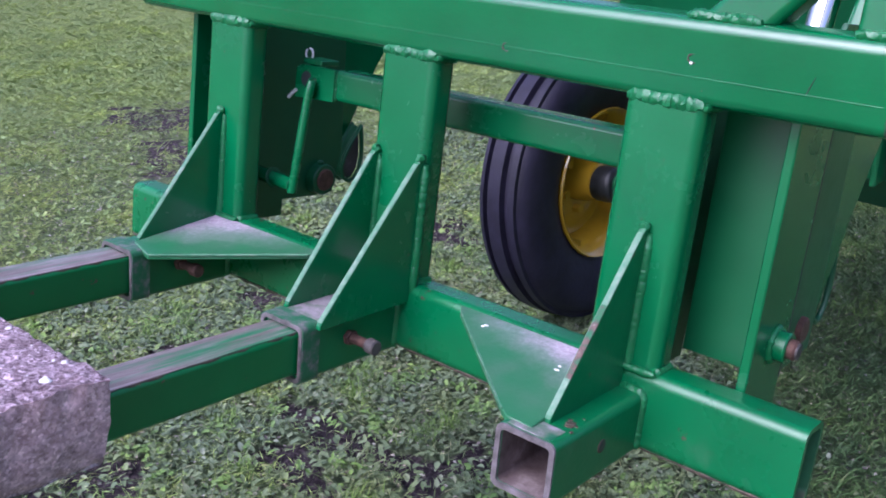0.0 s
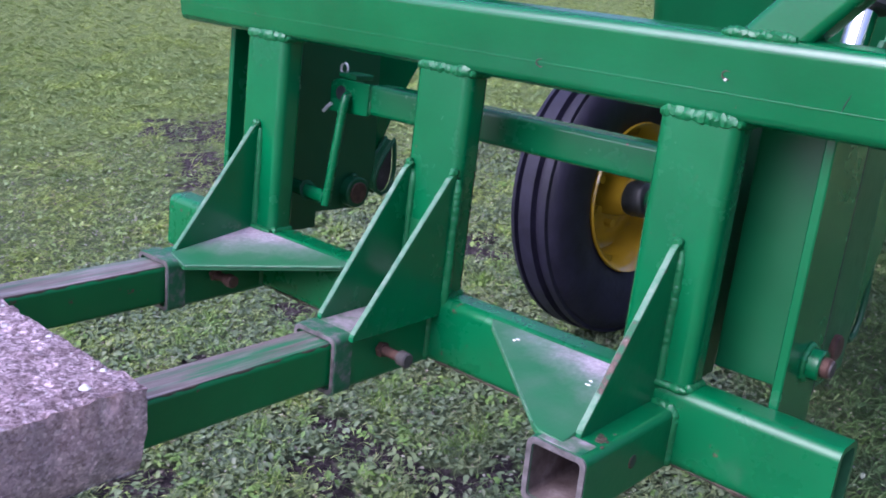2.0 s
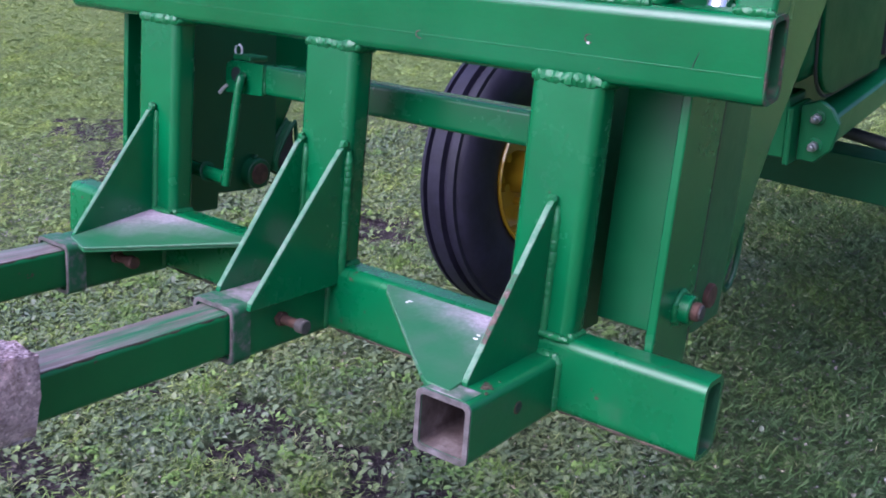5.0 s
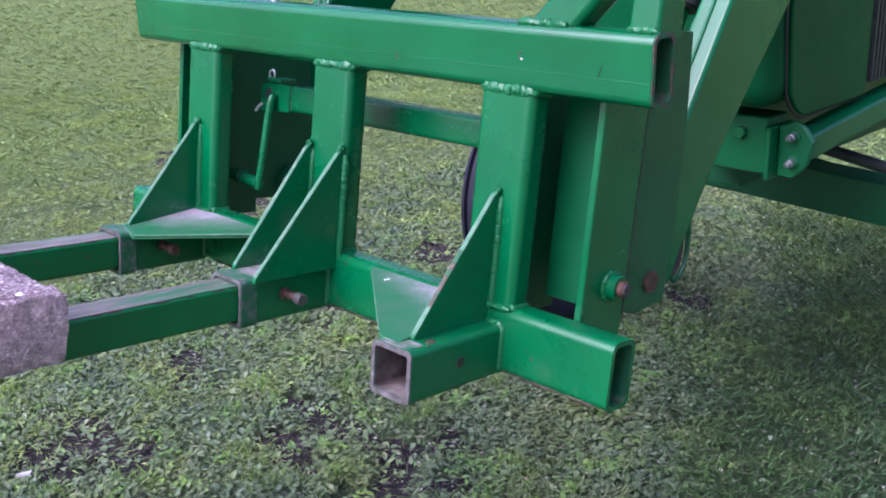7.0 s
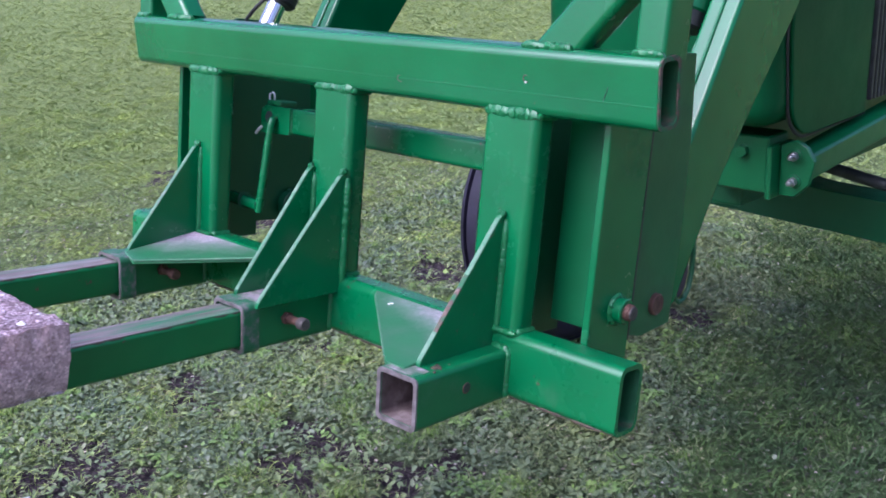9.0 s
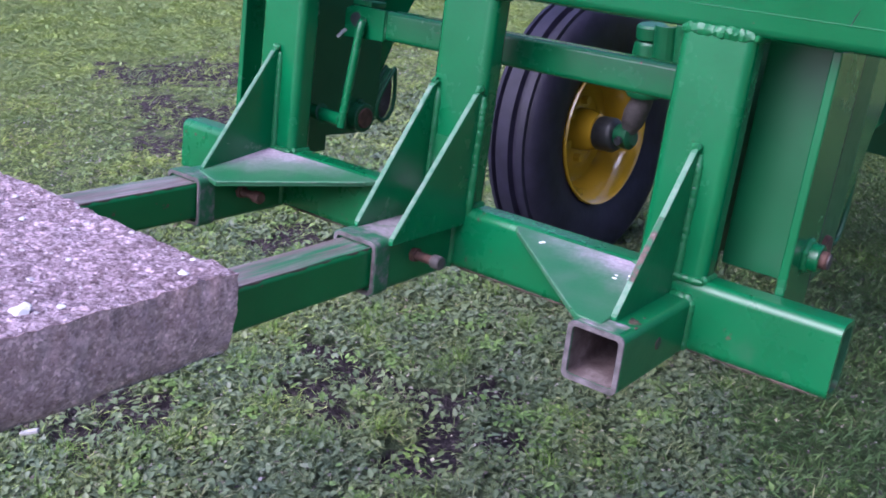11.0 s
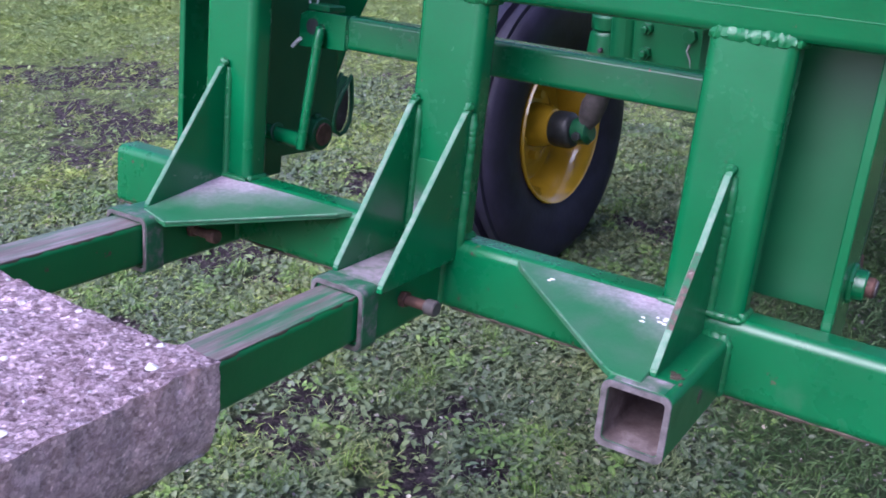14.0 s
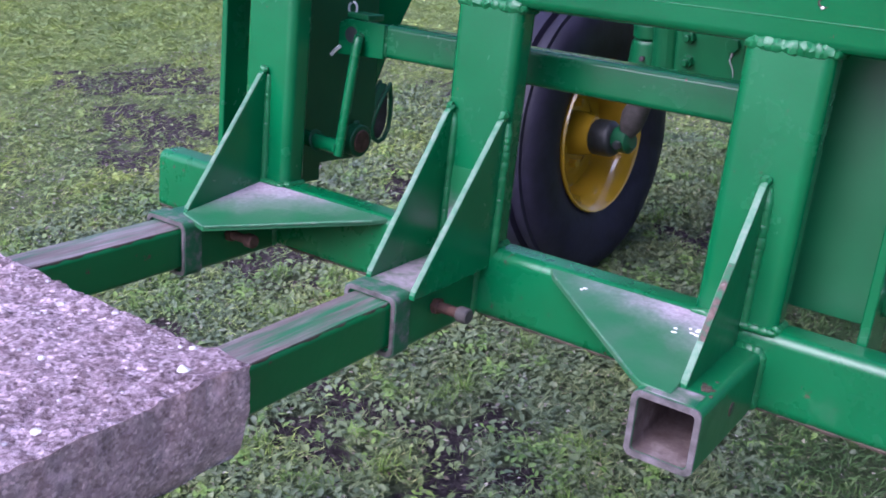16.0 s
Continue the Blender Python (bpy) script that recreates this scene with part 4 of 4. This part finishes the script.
def make_slab():
    """A broken-edged concrete slab lying across both bars."""
    x0, x1, y0, y1, z0, z1 = -0.835, -0.226, -0.735, -0.422, 0.8322, 0.8935
    bm = bmesh.new()
    nx, ny, nz = 150, 74, 13
    idx = {}
    for i in range(nx + 1):
        for j in range(ny + 1):
            for k in range(nz + 1):
                if i in (0, nx) or j in (0, ny) or k in (0, nz):
                    p = Vector((x0 + (x1 - x0) * i / nx, y0 + (y1 - y0) * j / ny, z0 + (z1 - z0) * k / nz))
                    q = p * 1.0
                    # worn arrises and a broken corner
                    edge = (i in (0, nx)) + (j in (0, ny)) + (k in (0, nz))
                    c = Vector(((x0 + x1) / 2, (y0 + y1) / 2, (z0 + z1) / 2))
                    inward = Vector((1 if i == 0 else -1 if i == nx else 0, 1 if j == 0 else -1 if j == ny else 0, 1 if k == 0 else -1 if k == nz else 0))
                    n1 = noise.noise(p * 26)
                    n2 = noise.noise(p * 70 + Vector((5, 1, 2)))
                    bite = 0.0012 + 0.0014 * n1 + 0.0011 * n2 + 0.0009 * noise.noise(p * 160)
                    if edge >= 2:
                        bite += 0.0002 + 0.0024 * max(0, noise.noise(p * 22 + Vector((3, 0, 0))))
                    if k == 0 and edge < 2:
                        bite = 0.0
                    q += inward * bite
                    # the cast side stands flat under a wavy, crumbled arris and is undercut at its foot
                    h, e = k / nz, (i / nx) ** 24
                    wave = 0.0030 * noise.noise(Vector((p.y * 13, 0, 4))) + 0.0022 * noise.noise(Vector((p.y * 41, 0, 9)))
                    q.x += e * (0.002 + wave * (0.3 + 0.7 * h) - 0.010 * (1 - h) ** 3)
                    # outside the bar the rough underside hangs lower, with a crumbled edge
                    hang = min(1.0, max(0.0, (p.x + 0.303) / 0.006))
                    q.z -= (1 - h) * hang * (0.021 + 0.003 * noise.noise(Vector((p.y * 30, 2, 0))))
                    if k == nz:
                        q.z += 0.0030 * noise.noise(Vector((p.x * 14, p.y * 14, 8))) + 0.0016 * noise.noise(Vector((p.x * 45, p.y * 45, 1))) + 0.0022 * noise.noise(Vector((p.x * 115, p.y * 115, 3)))
                    idx[i, j, k] = bm.verts.new(q)
    def face(*ks):
        return bm.faces.new([idx[k] for k in ks])
    for i in range(nx):
        for j in range(ny):
            face((i, j, 0), (i, j + 1, 0), (i + 1, j + 1, 0), (i + 1, j, 0))
            face((i, j, nz), (i + 1, j, nz), (i + 1, j + 1, nz), (i, j + 1, nz))
    for i in range(nx):
        for k in range(nz):
            face((i, 0, k), (i + 1, 0, k), (i + 1, 0, k + 1), (i, 0, k + 1))
            face((i, ny, k), (i, ny, k + 1), (i + 1, ny, k + 1), (i + 1, ny, k))
    for j in range(ny):
        for k in range(nz):
            face((0, j, k), (0, j, k + 1), (0, j + 1, k + 1), (0, j + 1, k))
            face((nx, j, k), (nx, j + 1, k), (nx, j + 1, k + 1), (nx, j, k + 1)).material_index = 1
    s = tagged(part("concrete_slab", bm, [concrete, concrete_cast_lifted], m=TIP @ SAG, smooth=48), "rough weathered concrete slab lying across the bars", "slab")
    # pebbles showing in the worn top
    rng = random.Random(11)
    spots = [(-0.252, -0.462, 0.0062, 0)] + [(rng.uniform(-0.60, -0.232), rng.uniform(-0.72, -0.43), 0.0010 + 0.0028 * rng.random() ** 2.5, rng.choice((0, 1, 1, 2))) for _ in range(150)] + [(-0.262, -0.606, 0.0085, 0), (-0.268, -0.598, 0.0055, 0)]
    for x, y, r, tone in spots:
        b = bmesh.new()
        bmesh.ops.create_icosphere(b, subdivisions=2, radius=r)
        for v in b.verts:
            v.co *= 1 + 0.45 * noise.noise(v.co.normalized() * 1.6 + Vector((x * 90, y * 90, 0)))
            v.co.z *= 0.55
        bmesh.ops.translate(b, verts=b.verts, vec=(x, y, z1 - 0.0012 - 0.15 * r))
        part("pebble", b, (pebble, pebble_grey, concrete)[tone], s)
    return s


make_slab()


# ---- the loader behind the attachment ----
def make_loader():
    ld = thing("front_loader", "green front loader with coupler plates and tilt cylinders", "loader", TIP)
    # arms: front edge, then the bent rear edge
    arm_side = [(0.205, 0.885), (0.258, 0.850), (0.298, 0.872), (0.325, 0.929), (0.360, 0.999), (0.392, 1.055), (0.470, 1.169), (0.548, 1.280), (0.860, 1.80), (0.675, 1.80), (0.374, 1.296), (0.287, 1.115), (0.205, 0.96)]
    for x0, x1 in ((0.040, 0.090), (-0.770, -0.720)):
        arm = part("loader_arm", prism("x", arm_side, x0, x1, 0.007, 3), green_arm, ld, "heavy box-section loader arm")
        mid_x = (x0 + x1) / 2
        part("seam_weld", sweep([(mid_x, 0.2045, 0.960), (mid_x, 0.2855, 1.115), (mid_x, 0.3725, 1.296), (mid_x, 0.6735, 1.80)], 0.0022, 8), green, arm)
    outer = [(0.1125, 0.870), (0.1125, 1.125), (0.165, 1.212), (0.252, 1.212), (0.268, 1.100), (0.276, 0.950), (0.272, 0.850), (0.200, 0.842), (0.150, 0.853)]
    for x0, x1 in ((0.0905, 0.0965), (-0.7775, -0.7705)):
        part("coupler_plate", prism("x", outer, x0, x1, 0.001), coupler_dust, ld, "dust-filmed steel coupler plate")
    inner = [(0.1125, 0.836), (0.150, 0.836), (0.150, 0.861), (0.215, 0.860), (0.252, 0.863), (0.268, 0.930), (0.252, 1.200), (0.1125, 1.200)]
    # inner plates take the dark green as the shade between the parts
    for x0, x1, y0 in ((-0.009, -0.001, 0.0595), (-0.676, -0.668, 0.0620)):
        part("coupler_plate", prism("x", [(max(y, y0) if y > 0.113 else y0, z) for y, z in inner], x0, x1, 0.001), green_grime_shade, ld, "inner coupler plate, its green darkened for the shade of the recess")
    for x0, x1 in ((0.018, 0.0965), (-0.7775, -0.735)):
        part("front_panel", box(x0, x1, 0.1035, 0.1120, 0.862, 1.190, 0.001, 1), green_dull, ld)
    part("pivot_pin", rod((0.090, 0.226, 0.883), (0.103, 0.226, 0.883), 0.0150, 20), rust, ld, "rusty pivot pin end")
    # cross tube with its clevis end
    part("cross_tube", tube("x", -0.540, -0.002, 0.115, 0.160, 1.031, 1.0735, 0.005, 0.007), [green, tube_inside], ld)
    part("clevis_plate", prism("y", [(-0.616, 1.026), (-0.540, 1.030), (-0.540, 1.0735), (-0.604, 1.0735), (-0.616, 1.067)], 0.110, 0.119, 0.001), green, ld)
    part("weld_bead", weld((-0.5410, 0.1155, 1.0320), (-0.5410, 0.1155, 1.0720), 0.003, 5, 0.0006), green_weld, ld)
    part("clevis_top", box(-0.608, -0.572, 0.115, 0.150, 1.0740, 1.0820, 0.0015, 1), green_worn, ld, "worn lug plate")
    # no hole is cut; a dark disc carries its shade
    part("rod_eye", rod((-0.5940, 0.1115, 1.0540), (-0.5940, 0.1095, 1.0540), 0.0105, 18, 0.0004), grease_and_shade, ld, "dark disc for the shade in the drilled hole")
    part("lock_rod", sweep([(-0.5860, 0.1220, 1.0500), (-0.5790, 0.1080, 1.0530), (-0.5740, 0.1010, 1.0500), (-0.5730, 0.0970, 1.0400), (-0.5855, 0.0900, 0.8960)], 0.0066, 12), green, ld, "bent locking rod")
    part("lock_pin", rod((-0.7150, 0.0940, 0.9110), (-0.5870, 0.0920, 0.9060), 0.0105, 20), green, ld)
    part("pin_washer", rod((-0.6260, 0.0930, 0.9085), (-0.6280, 0.0930, 0.9080), 0.0155, 20), green_grime_shade, ld)
    part("retaining_ring", sweep([(-0.606 + 0.007 * math.sin(a), 0.124, 1.0865 + 0.008 * math.cos(a)) for a in [0.35 * i for i in range(17)]], 0.0016, 6), clip_wire, ld, "bright wire ring clip")
    part("hairpin_clip", sweep([(-0.6230, 0.1060, 1.0240), (-0.6160, 0.1070, 1.0320), (-0.6100, 0.1080, 1.0370)], 0.0026, 6), clip_wire, ld, "bright hairpin clip")
    bush = part("pin_bush", rod((-0.669, 0.218, 0.889), (-0.650, 0.218, 0.889), 0.0240, 28), green_grime_shade, ld)
    part("pivot_pin", rod((-0.655, 0.218, 0.889), (-0.6470, 0.218, 0.889), 0.0170, 24), rust, bush, "rusty pivot pin end")
    part("grease_nipple", rod((-0.660, 0.216, 0.911), (-0.660, 0.215, 0.918), 0.0050, 8), green_grime_shade, bush)
    # teardrop stop under each arm: a rolled strap round a dark rubber plug
    drop = [(y + 0.036, z - 0.002) for y, z in ((0.296, 0.963), (0.301, 0.937), (0.303, 0.913), (0.300, 0.891), (0.290, 0.876), (0.277, 0.872), (0.264, 0.879), (0.259, 0.895), (0.263, 0.913), (0.277, 0.937))]
    mid_y, mid_z = 0.318, 0.903
    for x0, x1 in ((-0.712, -0.690), (0.068, 0.0885)):
        plug = [(mid_y + (y - mid_y) * 0.86, mid_z + (z - mid_z) * 0.86) for y, z in drop]
        stop = part("bump_stop", prism("x", plug, x0 + 0.003, x1 - 0.006, 0.001), plug_dark, ld, "dark rubber stop in a rolled strap")
        for x in (x0, x1 - 0.002):
            part("strap_lip", sweep([(x, y, z) for y, z in drop + drop[:2]], 0.0036, 8), green_grime_shade, stop)
        part("strap", prism("x", [(mid_y + (y - mid_y) * 0.99, mid_z + (z - mid_z) * 0.99) for y, z in drop], x0, x1 - 0.008, 0.001), green_grime_shade, stop)
    return ld


loader = make_loader()


def make_cylinder(base, tip, label):
    c = thing("tilt_cylinder", label, "hydraulic cylinder", TIP, "tilt cylinders")
    a, b = Vector(base), Vector(tip)
    d = (b - a).normalized()
    part("piston_rod", rod(a, a + d * 0.20, 0.0165, 28), chrome, c, "bright chromed rod")
    part("gland", rod(a + d * 0.090, a + d * 0.125, 0.031, 28, 0.004), black, c, "black gland nut")
    part("barrel", rod(a + d * 0.115, b, 0.034, 28, 0.003), green_dull, c)
    part("rod_eye", rod(a - Vector((0.022, 0, 0)), a + Vector((0.022, 0, 0)), 0.026, 24), green_grime_shade, c)
    return c


make_cylinder((0.003, 0.345, 1.157), (0.003, 0.500, 1.76), "tilt cylinder with a chromed rod beside the brace")
make_cylinder((-0.690, 0.150, 1.160), (-0.660, 0.42, 1.75), "tilt cylinder with a chromed rod at the far arm")


# ---- the tractor behind ----
def make_tractor():
    tr = thing("tractor", "green farm tractor with a yellow front wheel", "tractor", pose(0.0526, -0.0499, 0.006, 0, 0, -3.5) @ Matrix.Scale(0.969, 4))
    wx, wy, wr = -1.006, 1.490, 0.378
    tyre = []
    for x, r in ((-0.075, 0.200), (-0.098, 0.242), (-0.106, 0.300), (-0.100, 0.340), (-0.086, 0.362), (-0.074, 0.368), (-0.072, 0.378), (-0.052, 0.380), (-0.048, 0.366), (-0.030, 0.366), (-0.026, 0.382), (0.026, 0.382),
                 (0.030, 0.366), (0.048, 0.366), (0.052, 0.380), (0.072, 0.378), (0.074, 0.368), (0.086, 0.362), (0.100, 0.340), (0.106, 0.300), (0.098, 0.242), (0.078, 0.202), (0.060, 0.197), (-0.060, 0.2)):
        tyre.append((x * (0.92 if x > 0 else 0.60), r))
    w = part("front_wheel", lathe(tyre, 96, (wx, wy, wr - 0.004), True), rubber, tr, "three-rib front tyre on a yellow rim", Matrix.Translation((wx - 0.004, wy, wr)) @ Matrix.Rotation(radians(-3.2), 4, "Y") @ Matrix.Scale(0.965, 4) @ Matrix.Translation((-wx, -wy, -wr)))
    rim = [(0.080, 0.2065), (0.086, 0.2036), (0.082, 0.1959), (0.066, 0.1853), (0.040, 0.1679), (-0.030, 0.1641), (-0.034, 0.1447), (-0.026, 0.1158), (-0.012, 0.0920), (-0.012, 0.0600), (-0.020, 0.0600), (-0.020, 0.0920), (-0.036, 0.1206), (-0.044, 0.1496), (-0.046, 0.1718), (-0.066, 0.1853), (-0.084, 0.2036), (-0.076, 0.2075), (-0.060, 0.1959), (0.060, 0.1959)]
    part("rim", lathe(rim, 72, (wx, wy, wr - 0.004), True), yellow, w, "yellow painted steel rim")
    part("hub", lathe([(-0.03, 0.062), (0.020, 0.060), (0.055, 0.050), (0.060, 0.040), (0.062, 0.0)][:4], 32, (wx, wy, wr - 0.004)), yellow, w)
    for j in range(6):
        a = 2 * math.pi * (j + 0.3) / 6
        c = (wx, wy + 0.083 * math.cos(a), wr - 0.004 + 0.083 * math.sin(a))
        part("wheel_nut", hexagon((c[0] - 0.016, c[1], c[2]), (c[0] + 0.010, c[1], c[2]), 0.013), yellow, w)
    part("hub_cap", sweep([(wx + 0.040, wy, 0.376), (wx + 0.060, wy, 0.376), (wx + 0.098, wy, 0.378), (wx + 0.108, wy, 0.380), (wx + 0.112, wy, 0.380)], [0.040, 0.047, 0.047, 0.040, 0.024], 24), grease_and_shade, tr, "greasy dark hub seal")
    part("spindle", sweep([(wx + 0.100, wy, 0.380), (wx + 0.124, wy, 0.384), (wx + 0.150, wy, 0.384), (wx + 0.158, wy, 0.386)], [0.026, 0.034, 0.034, 0.022], 18), green_grime_shade, tr, "grimy green spindle flange")
    part("spindle_nut", hexagon((wx + 0.135, wy - 0.034, 0.380), (wx + 0.135, wy - 0.046, 0.380), 0.012), grease_and_shade, tr)
    part("steering_knuckle", sweep([(wx + 0.140, wy, 0.400), (wx + 0.150, wy, 0.425), (wx + 0.158, wy, 0.452), (wx + 0.172, wy, 0.485), (wx + 0.180, wy, 0.540)], [0.020, 0.029, 0.032, 0.029, 0.028], 20), worn_steel, tr, "grey cast steering knuckle")
    part("kingpin_housing", sweep([(-0.826, wy, 0.505), (-0.826, wy, 0.520), (-0.822, wy, 0.640), (-0.822, wy, 0.648)], [0.046, 0.054, 0.042, 0.036], 24), green_dull, tr)
    part("grease_hole", rod((-0.815, wy - 0.052, 0.610), (-0.815, wy - 0.040, 0.610), 0.006, 12), plug_dark, tr, "dark oozing grease hole")
    part("kingpin_cap", rod((-0.822, wy, 0.650), (-0.822, wy, 0.690), 0.040, 24, 0.006), green_dull, tr)
    clamp = [(-0.764 + (0.036 if i < 9 else 0.028) * math.cos(a), wy - 0.020 + (0.036 if i < 9 else 0.028) * math.sin(a)) for i, a in list(enumerate([-2.6 + 0.36 * k for k in range(9)])) + [(9 + k, -2.6 + 0.36 * (8 - k)) for k in range(9)]]
    part("clamp_sleeve", prism("z", clamp, 0.560, 0.700, 0.001), green_dull, tr, "split clamp sleeve with a pale worn rim")
    part("axle_knee", box(-0.735, -0.530, wy - 0.046, wy + 0.055, 0.565, 0.712, 0.008, 3), green_dull, tr)
    for z in (0.678, 0.622):
        part("axle_bolt", hexagon((-0.697, wy - 0.060, z), (-0.697, wy - 0.044, z), 0.015), green_dull, tr)
        part("bolt_end", rod((-0.697, wy - 0.072, z), (-0.697, wy - 0.058, z), 0.008, 12), green_dull, tr)
    part("axle_bolt", hexagon((-0.592, wy - 0.058, 0.674), (-0.592, wy - 0.044, 0.674), 0.017), green_dull, tr)
    part("rust_run", sweep([(-0.592, wy - 0.0475, 0.656), (-0.598, wy - 0.0475, 0.638), (-0.588, wy - 0.0475, 0.618), (-0.586, wy - 0.0475, 0.600)], [0.004, 0.0022, 0.0018, 0.0008], 6), scrap_grey, tr, "pale drip below the bolt head")
    part("front_axle", prism("y", [(-0.70, 0.515), (-0.48, 0.505), (0.0, 0.487), (0.16, 0.480), (0.16, 0.574), (-0.22, 0.590), (-0.70, 0.660)], wy - 0.045, wy + 0.045, 0.006, 2), green_grime_shade, tr, "front axle beam")
    # hood
    hood = part("hood", box(-0.555, -0.055, 0.90, 2.30, 0.832, 1.50, 0.045, 4), hood_green_shade, tr, "rounded green hood")
    curve = [(0.962 + 0.075 * (1 - math.cos(a)), 0.885 - 0.075 * math.sin(a)) for a in [math.pi / 2 * i / 8 for i in range(9)]]
    part("side_panel", prism("x", [(0.944, 1.40), (0.950, 0.98)] + curve + [(1.255, 0.812), (1.255, 1.40)], -0.0562, -0.046, 0.004, 2), hood_green_shade, tr, "green side panel with a dark seam")
    for j in range(14):
        y = 1.275 + 0.016 * j
        part("grille_slat", box(-0.056, -0.046, y, y + 0.007, 0.832, 1.40, 0.0012, 1), grease_and_shade, tr)
    part("seam", sweep([(-0.0535, 0.938, 1.40), (-0.0535, 0.944, 0.98)] + [(-0.0535, y - 0.006, z - 0.004) for y, z in curve] + [(-0.0535, 1.262, 0.808), (-0.0535, 1.262, 1.40)], 0.0030, 8), black, tr, "dark gap round the panel")
    part("engine_frame", box(-0.42, -0.19, 1.06, 2.3, 0.640, 0.831, 0.01, 2), green_grime_shade, tr, "grimy cast front frame")
    # mounting bracket and side rail
    br = part("mount_bracket", box(-0.235, -0.099, 0.985, 1.058, 0.701, 0.806, 0.003, 1), green_dull, tr)
    part("flange", box(-0.0985, -0.0885, 0.978, 1.060, 0.692, 0.790, 0.002, 1), green_dull, br)
    lean = Matrix.Translation((0, 1.02, 0.752)) @ Matrix.Rotation(radians(4.2), 4, "X") @ Matrix.Translation((0, -1.02, -0.752))
    part("side_rail", tube("y", 1.02, 2.3, -0.086, -0.030, 0.728, 0.776, 0.005, 0.007), [green_dull, tube_inside], tr, "square loader frame rail", lean)
    fl = part("rail_flange", prism("y", [(-0.086, 0.697), (-0.056, 0.696), (-0.030, 0.722), (-0.021, 0.766), (-0.036, 0.790), (-0.057, 0.802), (-0.086, 0.790)], 1.006, 1.018, 0.002), green_dull, tr)
    for z in (0.774, 0.727):
        part("bolt_washer", rod((-0.056, 1.006, z), (-0.056, 1.002, z), 0.0125, 18, 0.0008), green_dull, fl)
        part("flange_bolt", hexagon((-0.056, 1.002, z), (-0.056, 0.991, z), 0.0085), zinc, fl, "zinc bolt")
        part("bolt_end", rod((-0.056, 0.992, z), (-0.056, 0.980, z), 0.0050, 12), zinc, fl, "zinc bolt end")
    part("mount_bolt", hexagon((-0.147, 0.985, 0.776), (-0.147, 0.972, 0.776), 0.012), green_dull, br)
    part("tie_rod", rod((-0.27, 1.405, 0.668), (0.20, 1.405, 0.590), 0.013, 14), grease_and_shade, tr, "dark steering tie rod")
    return tr


make_tractor()

tagged(part("hydraulic_hose", sweep([(-0.600, 0.150, 1.300), (-0.630, 0.130, 1.256), (-0.648, 0.122, 1.238), (-0.664, 0.119, 1.224), (-0.676, 0.118, 1.212), (-0.686, 0.117, 1.196), (-0.690, 0.117, 1.150)], 0.0032, 8), black, m=TIP), "thin black hydraulic hose behind the top beam", "hose")
